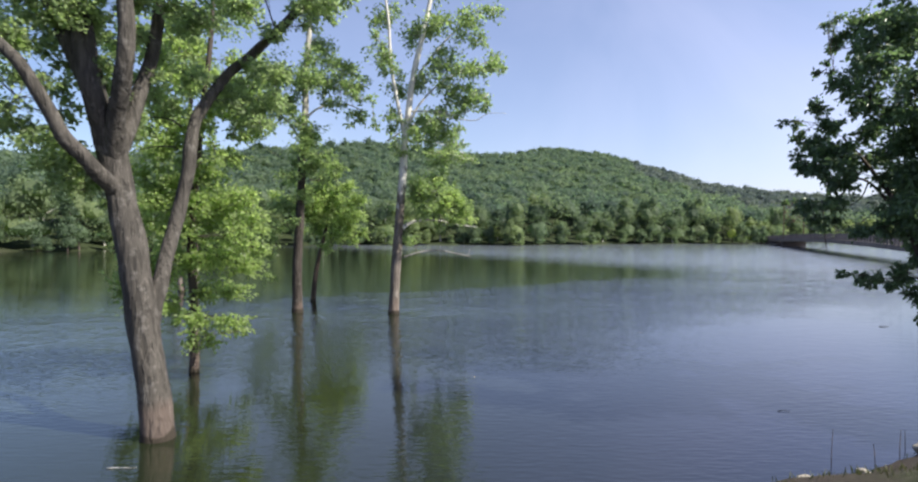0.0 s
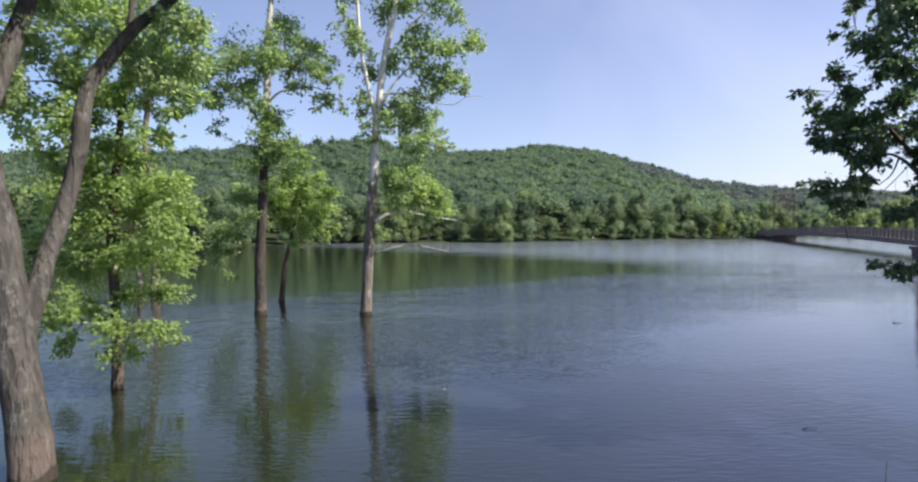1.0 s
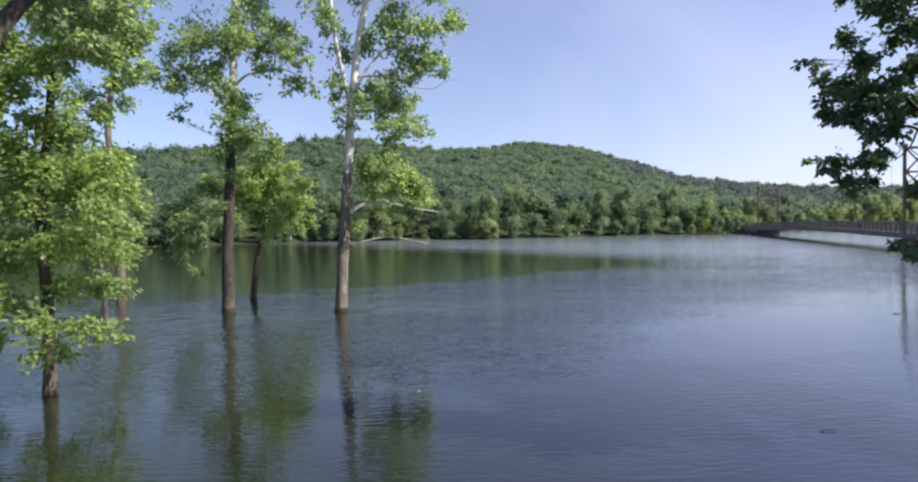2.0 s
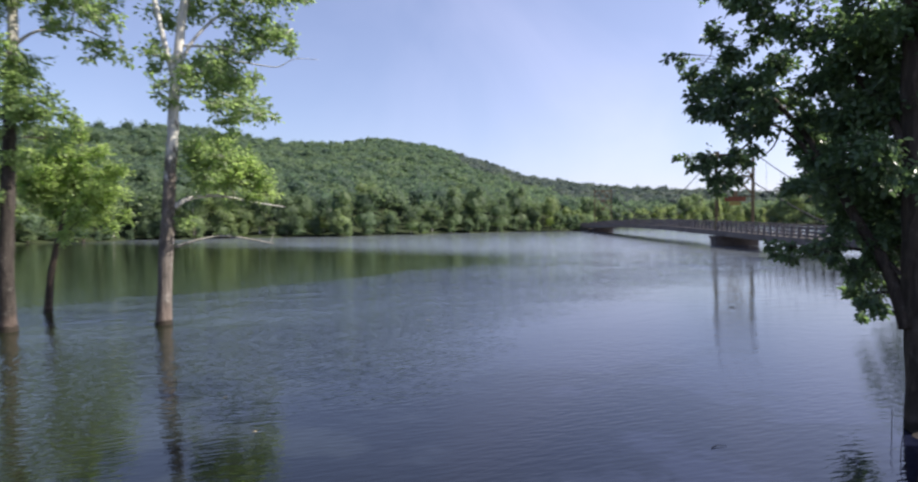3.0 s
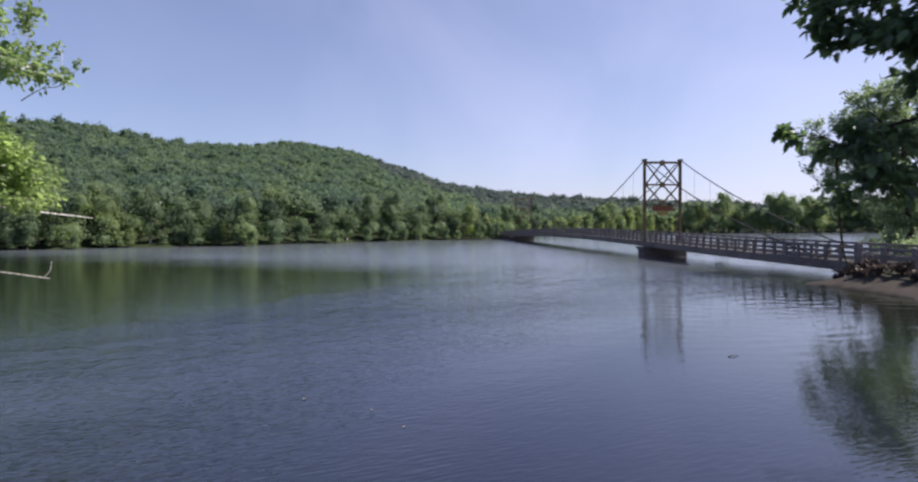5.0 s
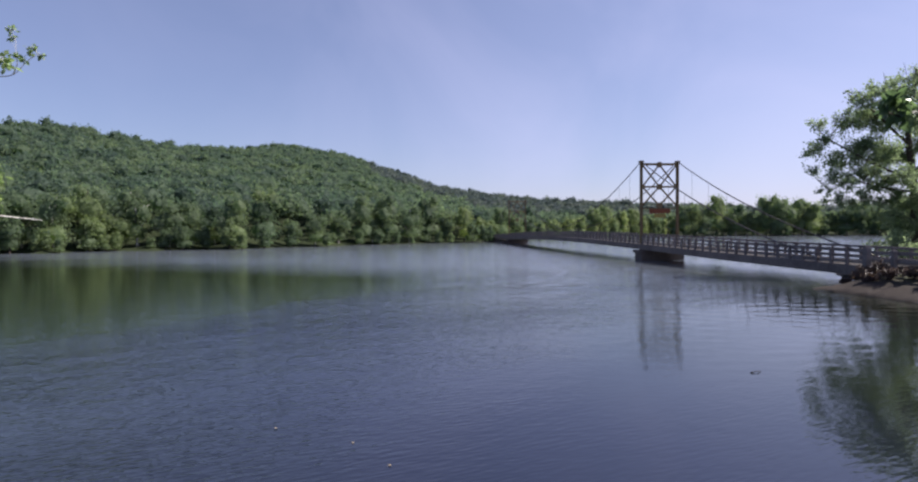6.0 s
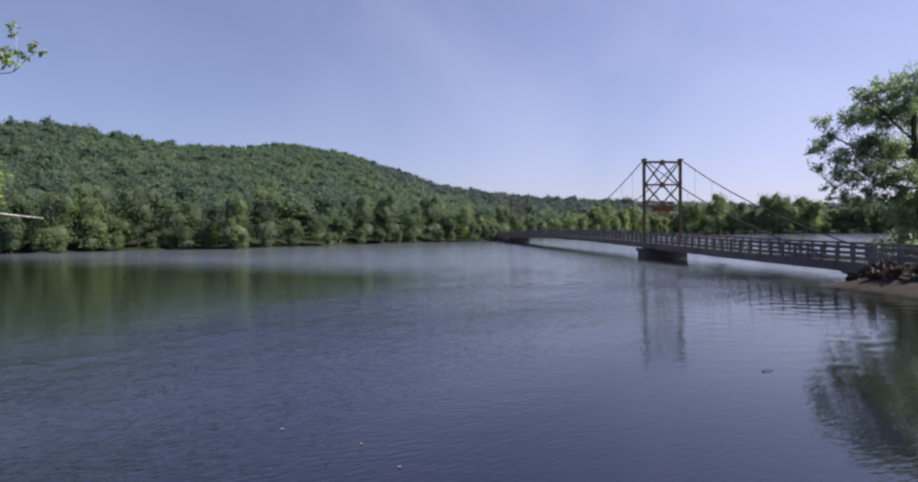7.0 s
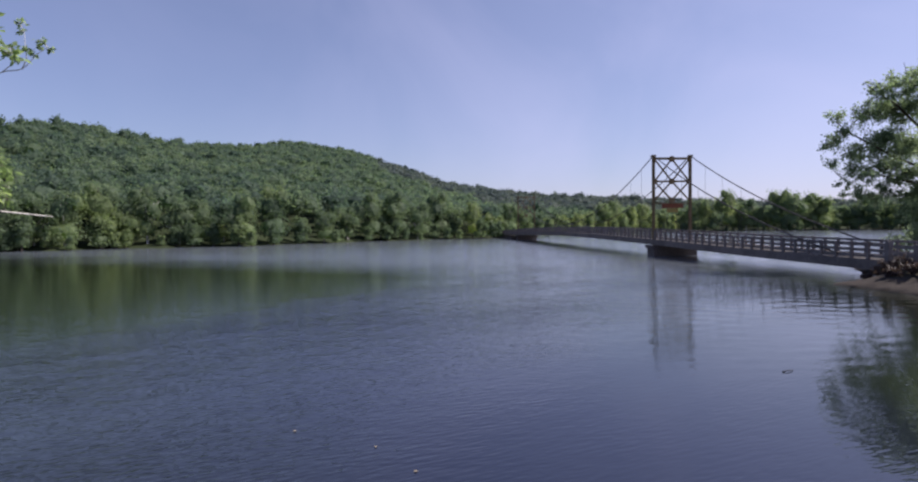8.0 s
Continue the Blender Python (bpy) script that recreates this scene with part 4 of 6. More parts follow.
WILLOW_SPRAYS_C = [
    (-5.34, 11.01, 7.96, 0.26), (-6.13, 11.45, 7.56, 0.17), (-5.93, 11.32, 6.78, 0.15), (-5.61, 10.39, 7.88, 0.24),
    (-6.24, 10.49, 8.13, 0.39), (-4.94, 10.18, 8.41, 0.53), (-5.83, 10.16, 8.69, 0.53), (-6.66, 10.03, 8.73, 0.53),
    (-6.28, 10.37, 6.63, 0.17),
]
WILLOW_SPRAYS_D = [
    (-6.33, 11.4, 6.06, 0.25), (-6.37, 11.29, 5.57, 0.25), (-6.88, 10.39, 5.27, 0.18), (-7.05, 10.47, 4.71, 0.3),
    (-6.83, 10.84, 7.5, 0.25), (-6.54, 12.04, 7.74, 0.3), (-6.44, 12.54, 7.57, 0.3), (-6.44, 12.32, 6.82, 0.3),
    (-6.21, 12.41, 6.39, 0.25), (-5.26, 13.21, 6.7, 0.25), (-4.93, 13.32, 7.21, 0.22), (-4.47, 13.43, 7.49, 0.25),
    (-4.22, 13.41, 6.74, 0.28), (-4.81, 13.3, 6.35, 0.25), (-6.24, 10.81, 6.42, 0.15), (-4.98, 12.99, 6.04, 0.2),
    (-4.46, 13.19, 6.14, 0.22), (-5.99, 13.23, 7.31, 0.3), (-6.83, 10.82, 6.71, 0.2), (-7.53, 11.06, 6.93, 0.2),
    (-7.45, 11.05, 6.48, 0.22), (-7.34, 11.05, 6.1, 0.16), (-8.05, 10.64, 5.69, 0.25), (-7.62, 10.64, 5.59, 0.22),
    (-6.9, 10.23, 5.14, 0.2), (-7.5, 10.52, 4.97, 0.24), (-6.56, 10.22, 4.88, 0.14), (-7.95, 10.67, 7.66, 0.3),
    (-8.19, 10.77, 7.32, 0.25), (-7.86, 11.07, 7.37, 0.2), (-8.06, 11.26, 6.76, 0.16), (-6.17, 11.07, 7.49, 0.16),
    (-6.2, 11.24, 5.81, 0.2), (-6.5, 11.24, 5.9, 0.16), (-6.31, 11.34, 6.02, 0.16), (-6.4, 11.23, 5.65, 0.12),
    (-6.94, 11.47, 7.12, 0.2), (-6.89, 11.46, 6.61, 0.15),
]
ASH_TRUNK = [
    (-7.09, 15.57, -0.09), (-7.11, 15.59, 0.96), (-7.15, 15.62, 2.17), (-7.22, 15.64, 3.24),
    (-7.16, 15.66, 4.18), (-7.08, 15.68, 5.13), (-6.99, 15.71, 6.2), (-6.88, 15.73, 7.41),
    (-6.73, 15.75, 8.62), (-6.65, 15.78, 9.83), (-6.61, 15.8, 10.91),
]
ASH_SPRAYS_A = [
    (-6.22, 15.82, 4.32, 0.54), (-5.37, 14.83, 3.64, 0.46), (-6.83, 15.94, 3.92, 0.48), (-7.2, 15.41, 4.44, 0.46),
    (-7.77, 15.36, 3.78, 0.51), (-8.57, 16.17, 2.82, 0.46), (-7.61, 15.62, 3.11, 0.4), (-6.26, 15.33, 2.98, 0.48),
    (-5.73, 15.58, 2.83, 0.32), (-6.87, 15.94, 2.13, 0.43), (-7.58, 14.91, 1.99, 0.4), (-8.03, 16.38, 1.45, 0.35),
    (-5.9, 14.82, 1.48, 0.35), (-5.94, 15.97, 1.04, 0.19), (-8.61, 16.17, 0.92, 0.3), (-6.6, 14.81, 0.98, 0.3),
    (-6.12, 16.09, 6.89, 0.28), (-5.74, 16.06, 7.11, 0.28), (-5.36, 16.01, 7.21, 0.26), (-5.91, 16.05, 6.35, 0.25),
    (-5.53, 16.02, 6.56, 0.22), (-6.12, 16.06, 5.75, 0.22), (-5.21, 15.98, 6.72, 0.16), (-5.99, 16.02, 4.66, 0.28),
    (-5.73, 15.97, 4.12, 0.28), (-5.43, 15.93, 3.79, 0.18), (-5.96, 15.97, 3.14, 0.28), (-5.66, 15.93, 2.87, 0.22),
    (-5.2, 16, 7.48, 0.2),
]
ASH_SPRAYS_B = [
    (-6.78, 16.14, 5.04, 0.48), (-5.77, 15.44, 4.7, 0.38), (-7.42, 15.82, 5.48, 0.43), (-6.24, 14.9, 5.79, 0.3),
    (-6.78, 15.2, 6.75, 0.43), (-7.9, 16.49, 7.9, 0.46), (-6.27, 15.24, 7.66, 0.48), (-6.11, 16.15, 8.49, 0.3),
    (-7.45, 16.46, 8.88, 0.48), (-7.17, 15.53, 9.45, 0.54), (-7.6, 15.48, 6.16, 0.35), (-8.18, 15.73, 4.87, 0.4),
    (-6.88, 16.24, 10.59, 0.67), (-5.19, 15, 4.15, 0.24), (-9.26, 16.05, 2.13, 0.4), (-9.17, 16.16, 3.52, 0.4),
]
ASH_SPRAYS_C = [
    (-8.21, 16.36, 2.52, 0.46), (-6.57, 14.67, 1.52, 0.35), (-6.46, 16.5, 2.06, 0.4), (-5.11, 14.79, 3.26, 0.27),
    (-8.23, 15.31, 1.68, 0.38), (-7.08, 15.86, 2.96, 0.48), (-6.56, 16.47, 3.5, 0.48), (-7.42, 15.36, 4.83, 0.46),
    (-6.56, 16.54, 5.79, 0.3), (-6.99, 15.77, 5.27, 0.46), (-7.51, 15.35, 6.92, 0.46), (-5.55, 15.34, 7.17, 0.46),
    (-6.19, 15.06, 6.97, 0.46), (-7.6, 14.86, 5.79, 0.46), (-8.08, 14.98, 4.42, 0.46), (-6.32, 16.77, 10.14, 0.54),
    (-7.31, 15.08, 8.37, 0.48), (-4.92, 14.8, 7.77, 0.4), (-7.64, 16.65, 4.51, 0.46), (-8.29, 15.25, 6.36, 0.32),
    (-7.9, 15.24, 5.8, 0.34), (-8.3, 15.23, 5.21, 0.34), (-7.59, 15.23, 5.14, 0.32), (-8.09, 15.22, 4.53, 0.3),
    (-7.57, 15.25, 6.36, 0.3), (-7.42, 15.26, 7.05, 0.32), (-7.88, 15.27, 7.36, 0.32), (-7.42, 15.28, 7.97, 0.3),
]
ASH_SPRAYS_D = [
    (-9.62, 15.83, 8.75, 0.36), (-9.19, 15.61, 7.93, 0.39), (-9.17, 15.31, 6.98, 0.36), (-9.23, 15.87, 6.42, 0.36),
    (-10.08, 16.28, 7.81, 0.24), (-8.79, 15.71, 9.15, 0.42), (-7.72, 15.64, 8.69, 0.45), (-7.26, 15.03, 7.63, 0.39),
    (-9.71, 16.38, 5.96, 0.33), (-6.96, 14.97, 6.48, 0.33),
]
SYCAMORE_PALE_TRUNK = [
    (-2.99, 26.58, -0.21), (-2.89, 26.62, 2.02), (-2.71, 26.67, 4.7), (-2.59, 26.7, 6.31),
    (-2.49, 26.73, 7.92), (-2.31, 26.76, 9.53), (-2.07, 26.79, 11.14), (-1.7, 26.82, 12.75),
    (-1.36, 26.85, 14.36), (-1.18, 26.88, 15.96), (-0.97, 26.91, 17.57),
]
SYCAMORE_PALE_LIMB_L2 = [
    (-2.49, 26.73, 8.05), (-2.85, 26.56, 9.75), (-3.11, 26.49, 11.31), (-3.21, 26.43, 13.13),
    (-3.44, 26.36, 14.94), (-3.57, 26.29, 16.47),
]
SYCAMORE_PALE_LIMB_L3 = [
    (-2.43, 26.74, 8.32), (-1.88, 26.86, 9.55), (-0.81, 26.88, 10.63), (0.4, 26.79, 11.2),
    (1.59, 26.7, 11.6),
]
SYCAMORE_PALE_LIMB_L4 = [
    (-2.15, 26.78, 10.6), (-1.36, 27.1, 11.76), (-0.42, 27.32, 12.92), (0.67, 27.44, 13.78),
    (1.63, 27.55, 14.31),
]
SYCAMORE_PALE_LIMB_B1 = [
    (-2.6, 26.65, 3.89), (-2.2, 26.96, 4.17), (-1.37, 27.66, 4.32), (-0.26, 28.86, 4.14),
    (0.94, 30.26, 3.98),
]
SYCAMORE_PALE_LIMB_B2 = [
    (-2.6, 26.63, 2.55), (-1.83, 26.73, 2.8), (-1.05, 26.83, 2.9), (-0.24, 26.93, 2.77),
    (0.55, 27.03, 2.6),
]
SYCAMORE_PALE_LIMB_B3 = [
    (-2.28, 26.75, 9.26), (-1.06, 26.45, 9.2), (0.13, 26.25, 9.03), (1.3, 26.07, 9.91),
]
SYCAMORE_PALE_LIMB_L6 = [
    (-3.53, 28.62, 8.18), (-2.45, 28.82, 8.92), (-1.73, 28.83, 9.17), (-0.7, 28.7, 9.34),
    (0.12, 28.44, 9.21), (0.8, 28.23, 9.14), (1.37, 28.1, 9.43), (2.22, 27.82, 9.4),
]
SYCAMORE_PALE_LIMB_W1 = [
    (-1.51, 34.59, 7.8), (-0.91, 34.3, 8.16), (-0.38, 34.05, 8.25), (-0.02, 33.89, 8.62),
    (0.31, 33.74, 8.88),
]
SYCAMORE_PALE_LIMB_W2 = [
    (-0.38, 34.05, 8.25), (-0.27, 34.01, 8.54), (-0.29, 34.02, 8.79),
]
SYCAMORE_PALE_LIMB_W3 = [
    (-0.91, 34.3, 8.16), (-0.6, 34.16, 8.42), (-0.48, 34.11, 8.49),
]
SYCAMORE_PALE_SPRAYS_A = [
    (-3.28, 27.18, 13.67, 0.72), (-3.45, 26.43, 11.69, 0.59), (-2.36, 27.63, 13.01, 0.75), (-1.1, 27.1, 13.11, 0.86),
    (0.25, 26.97, 13.29, 0.8), (1.36, 25.96, 13.55, 0.43), (-0.55, 26.88, 11.57, 0.75), (0.65, 26.34, 11.08, 0.54),
    (1.62, 27.11, 11.56, 0.48), (-0.27, 26.7, 9.92, 0.75), (0.82, 27.34, 10.21, 0.48), (-1.76, 27.05, 10.67, 0.54),
    (-3.01, 27.31, 10.46, 0.48), (-1.19, 26.47, 8.68, 0.7), (-2.3, 27.0, 8.44, 0.54), (-0.54, 27.16, 8.21, 0.43),
    (1.23, 27.35, 9.53, 0.21), (-3.0, 26.48, 8.8, 0.32),
]
SYCAMORE_PALE_SPRAYS_D = [
    (-2.9, 26.15, 11.06, 0.34), (-3.44, 27.2, 11.14, 0.31), (-2.9, 27.64, 10.29, 0.28), (-3.01, 26.58, 9.13, 0.28),
    (-3.04, 26.68, 8.45, 0.26), (-2.91, 26.23, 7.8, 0.26), (-2.73, 26.33, 7.41, 0.28), (-2.52, 27.68, 7.37, 0.31),
    (-1.91, 26.43, 7.85, 0.37), (-1.48, 27.56, 8.24, 0.43), (-0.88, 27.39, 8.22, 0.43), (-0.41, 26.68, 7.64, 0.37),
    (-1.06, 26.07, 7.24, 0.31), (-1.62, 27.64, 9.14, 0.37), (-0.8, 26.57, 9.17, 0.37), (-0.09, 26.32, 9.12, 0.37),
    (0.62, 26.05, 9.48, 0.4),
]
SYCAMORE_PALE_SPRAYS_F = [
    (1.19, 27.34, 9.86, 0.28), (0.06, 26.49, 10.29, 0.43), (-0.61, 26.15, 10.31, 0.43), (-1.05, 26.61, 11.15, 0.43),
    (-0.17, 25.79, 11.02, 0.37), (0.63, 26.71, 11.09, 0.37), (1.48, 26.25, 11.1, 0.34), (1.89, 25.89, 10.91, 0.2),
    (-0.0, 26.99, 7.2, 0.23), (-0.74, 27.17, 7.01, 0.23), (-1.95, 25.7, 8.11, 0.28), (-1.84, 26.67, 5.78, 0.4),
    (-1.09, 26.05, 5.57, 0.45), (-0.49, 27.3, 5.12, 0.45), (0.11, 26.91, 4.79, 0.34), (-1.51, 26.02, 4.88, 0.45),
    (-2.08, 26.09, 3.36, 0.26),
]
SYCAMORE_PALE_SPRAYS_B = [
    (-1.49, 27.24, 5.76, 0.59), (-0.53, 27.27, 5.22, 0.59), (-1.74, 26.98, 5.12, 0.48), (0.05, 27.43, 4.63, 0.32),
    (-0.95, 27.43, 6.22, 0.4), (-2.25, 26.67, 3.36, 0.24), (-1.19, 26.72, 4.71, 0.38), (-1.96, 26.16, 5.87, 0.32),
    (-2.36, 27.48, 15.69, 1.02), (-0.72, 27.67, 16.05, 1.02), (-1.77, 26.86, 17.28, 1.07), (-3.29, 27.22, 15.84, 0.8),
    (0.25, 27.26, 15.33, 0.75), (-1.13, 27.35, 18.88, 0.91), (-3.82, 26.22, 12.54, 0.27), (0.94, 27.32, 12.65, 0.43),
]
SYCAMORE_PALE_SPRAYS_C = [
    (-1.3, 29.05, 8.58, 0.55), (-0.49, 28.78, 7.83, 0.55), (0.25, 28.1, 7.28, 0.34), (-1.06, 28.96, 7.2, 0.34),
    (0.68, 28.37, 7.23, 0.15), (-1.59, 29.28, 9.3, 0.46), (-0.21, 28.75, 8.78, 0.34), (-1.27, 28.28, 7.62, 0.46),
    (0.26, 27.68, 4.97, 0.37), (-0.48, 28.4, 5.47, 0.4), (-1.11, 28.94, 4.89, 0.43), (0.48, 27.64, 4.56, 0.25),
    (-0.43, 28.66, 4.42, 0.34), (-1.52, 29.12, 5.66, 0.4), (-0.81, 27.98, 4.08, 0.25), (0.22, 29.5, 4.86, 0.21),
    (0.19, 29.42, 4.35, 0.18),
]
SYCAMORE_PALE_SPRAYS_W = [
    (-0.46, 34.12, 9.54, 0.1), (0.16, 33.81, 9.04, 0.09), (0.34, 33.72, 8.78, 0.07), (-0.29, 34.02, 8.76, 0.09),
    (-0.07, 33.91, 8.62, 0.07), (-0.51, 34.12, 8.49, 0.1), (-0.41, 34.09, 9.29, 0.06), (0.08, 33.84, 8.82, 0.06),
]
SYCAMORE_PALE_SPRAYS_E = [
    (-2.09, 27.16, 5.94, 0.36), (-1.88, 28.34, 6.2, 0.38), (-1.21, 27.03, 5.96, 0.38), (-0.85, 27.35, 5.74, 0.38),
    (-0.41, 26.97, 5.44, 0.38), (-0.01, 27.06, 5.1, 0.36), (0.32, 26.84, 4.5, 0.31), (-0.29, 27.3, 4.78, 0.36),
    (-0.7, 26.53, 4.93, 0.38), (-1.32, 27.75, 5.35, 0.38), (-1.64, 27.19, 5.46, 0.38), (-2.21, 27.76, 5.47, 0.31),
    (0.51, 26.36, 4.23, 0.18), (0.09, 26.47, 4.3, 0.21),
]
SYCAMORE_MIDDLE_TRUNK = [
    (-7.45, 26.83, -0.18), (-7.47, 26.87, 2.25), (-7.37, 26.91, 4.15), (-7.29, 26.95, 6.31),
    (-7.22, 26.98, 7.93), (-7.12, 27.01, 9.56), (-7.12, 27.04, 11.18), (-6.97, 27.07, 12.81),
    (-6.92, 27.1, 14.43), (-6.93, 27.13, 16.05), (-6.88, 27.17, 17.95),
]
SYCAMORE_MIDDLE_LIMB_LA = [
    (-7.17, 27.0, 8.88), (-6.49, 27.01, 9.45), (-5.28, 27.01, 9.62), (-4.52, 27.01, 9.35),
]
SYCAMORE_MIDDLE_LIMB_LB = [
    (-7.22, 26.98, 7.8), (-8.07, 27.3, 8.93), (-9.13, 27.61, 9.68), (-10.03, 27.82, 9.86),
]
SYCAMORE_MIDDLE_SPRAYS_A = [
    (-8.73, 27.65, 11.34, 0.7), (-7, 26.36, 10.47, 0.6), (-5.42, 27.45, 11.03, 0.65), (-4.94, 27.83, 10.3, 0.41),
    (-4.86, 27.24, 9.18, 0.41), (-6.43, 27.55, 10.78, 0.6), (-7.51, 26.29, 8.75, 0.54), (-6.6, 26.87, 8.32, 0.46),
    (-7.13, 26.34, 7.36, 0.54), (-6.56, 26.73, 14.15, 0.81), (-6.72, 27.96, 12.55, 0.7), (-9.64, 27.89, 10.57, 0.65),
    (-9.58, 26.92, 9.26, 0.49),
]
SYCAMORE_MIDDLE_SPRAYS_C = [
    (-8.38, 26.5, 10.61, 0.7), (-6.89, 25.94, 10.46, 0.59), (-8.69, 27.16, 9.58, 0.63), (-9.16, 26.99, 8.84, 0.45),
    (-7.86, 27.43, 9.82, 0.53), (-5.85, 27.16, 10.49, 0.59), (-4.78, 26.17, 10.07, 0.48), (-4.63, 27.78, 10.72, 0.31),
    (-3.84, 25.47, 9.47, 0.25), (-5.72, 26.67, 9.51, 0.37), (-7, 26.48, 8.34, 0.48), (-6.72, 26.75, 7.86, 0.53),
    (-5.94, 25.92, 7.03, 0.48), (-7.67, 27.86, 7.21, 0.48), (-6.57, 26.61, 6.59, 0.53),
]
SYCAMORE_MIDDLE_SPRAYS_D = [
    (-5.35, 25.65, 6.59, 0.28), (-4.48, 27.01, 8.93, 0.22), (-3.74, 25.66, 8.47, 0.21), (-5, 26.9, 8.68, 0.17),
    (-9.26, 26.87, 7.71, 0.2), (-9.25, 27.47, 8.25, 0.22), (-8.24, 28.21, 6.38, 0.34), (-6.37, 27.65, 6.17, 0.48),
    (-6.95, 26.91, 11.62, 0.63), (-5.72, 27.72, 11.68, 0.56), (-8.1, 26.74, 5.08, 0.39), (-7.61, 26.1, 4.09, 0.37),
    (-8.77, 27.33, 3.86, 0.34), (-7.47, 27.1, 3.84, 0.37),
]
SYCAMORE_MIDDLE_SPRAYS_B = [
    (-7.32, 27.59, 16.26, 1.03), (-5.84, 27.09, 16.31, 0.92), (-8.15, 26.71, 15.59, 0.87), (-7.02, 26.97, 17.71, 1.08),
    (-8.8, 26.19, 3.6, 0.49), (-9.33, 26.63, 2.53, 0.49), (-8.95, 27.86, 2.81, 0.41), (-9.91, 27.83, 4.2, 0.46),
    (-8.84, 27.11, 1.63, 0.3), (-8.18, 26.92, 4.95, 0.43), (-7.07, 26.61, 5.48, 0.38), (-7.54, 26.13, 6.23, 0.43),
    (-6.77, 26.5, 6.67, 0.49), (-6.22, 27.58, 9.82, 0.27),
]
SAPLING_TRUNK = [
    (-7.8, 30.99, -0.3), (-7.65, 31.03, 1.39), (-7.41, 31.05, 2.64), (-7.13, 31.07, 3.73),
    (-6.82, 31.09, 4.83), (-6.55, 31.11, 6.08),
]
SAPLING_SPRAYS = [
    (-6.67, 31.69, 5.17, 0.88), (-7.42, 30.87, 4.66, 0.59), (-5.84, 31.54, 4.53, 0.69), (-6.21, 31.51, 3.51, 0.5),
    (-7.08, 31.42, 5.94, 0.56), (-5.56, 31.36, 5.41, 0.44), (-7.32, 31.48, 3.48, 0.41), (-6.03, 30.9, 6.06, 0.47),
    (-6.78, 31.46, 6.89, 0.44), (-8.17, 30.74, 4.81, 0.44), (-4.97, 31.04, 3.58, 0.25), (-8.85, 31.53, 5.31, 0.38),
]
SAPLING_SPRAYS_B = [
    (-9.82, 32.23, 5.52, 0.43), (-8.45, 32.1, 5.85, 0.54), (-7.22, 31.29, 5.28, 0.8), (-6.26, 30.69, 4.57, 0.67),
    (-7.91, 31.85, 4.12, 0.67), (-6.42, 30.04, 3.41, 0.6), (-7.91, 30.44, 4.57, 0.54), (-5.88, 31.02, 4.08, 0.33),
    (-7.38, 31.34, 6.12, 0.54),
]
SYCAMORE_FAR_TRUNK = [
    (-16.0, 35.0, -0.2), (-15.94, 35.05, 1.85), (-16.0, 35.11, 3.97), (-16.27, 35.19, 6.38),
    (-16.54, 35.27, 8.8), (-16.27, 35.32, 11.21), (-16.18, 35.37, 13.32), (-16.15, 35.43, 15.74),
    (-16.12, 35.49, 17.85),
]
SYCAMORE_FAR_SPRAYS = [
    (-16.33, 35.24, 5.18, 0.85), (-15.3, 34.97, 3.35, 0.6), (-17.28, 34.91, 6.06, 0.85), (-16.9, 35.85, 7.52, 0.6),
    (-16.32, 35.57, 12.18, 0.85), (-16.57, 34.27, 12.96, 0.97), (-14.96, 34.69, 13.12, 0.85), (-14.65, 35.12, 11.47, 0.48),
    (-16.11, 36.29, 10.22, 0.48), (-18.46, 36.38, 10.86, 0.72), (-16.22, 35.53, 15.18, 1.03), (-16.64, 34.31, 16.14, 1.09),
    (-15.29, 36.07, 16.62, 1.03), (-18.24, 35.2, 8.49, 0.72), (-17.64, 35.36, 2.47, 0.6), (-19.33, 35.86, 5.24, 0.78),
    (-15.11, 35.39, 4.72, 0.36),
]
SNAG_TRUNK = [
    (-16.66, 35.04, -0.19), (-16.86, 35.09, 0.96), (-17.12, 35.13, 1.87), (-17.28, 35.17, 3.07),
    (-17.5, 35.22, 4.59),
]
ELM_TRUNK = [
    (10.44, 11.9, -0.57), (10.46, 11.93, 0.32), (10.48, 12, 1.32), (10.45, 12.07, 2.34),
    (10.46, 12.08, 3.36), (10.48, 12.14, 4.38), (10.5, 12.21, 5.41), (10.52, 12.21, 6.43),
    (10.54, 12.24, 7.52), (10.56, 12.24, 8.59),
]
ELM_LIMB_L1 = [
    (10.31, 12.08, 1.57), (10.33, 12.25, 2.06), (10.33, 12.52, 2.63), (10.31, 12.89, 3.19),
    (10.26, 13.34, 3.94), (10.17, 13.83, 4.8), (10.02, 14.38, 5.53), (9.83, 14.94, 6.23),
]
ELM_LIMB_L2 = [
    (10.26, 13.34, 3.94), (10.15, 13.9, 4.65), (10.04, 14.3, 5.05), (9.92, 14.62, 5.13),
    (9.77, 14.98, 4.74), (9.56, 15.42, 4.61),
]
ELM_LIMB_L3 = [
    (10.37, 12.2, 4.45), (10.38, 12.59, 5.16), (10.34, 13.12, 5.82), (10.22, 13.81, 6.57),
    (10.04, 14.46, 7.22),
]
ELM_LIMB_L4 = [
    (10.33, 12.17, 2.39), (10.33, 12.58, 2.69), (10.27, 13.17, 2.8), (10.13, 13.78, 2.62),
    (9.98, 14.27, 2.6),
]
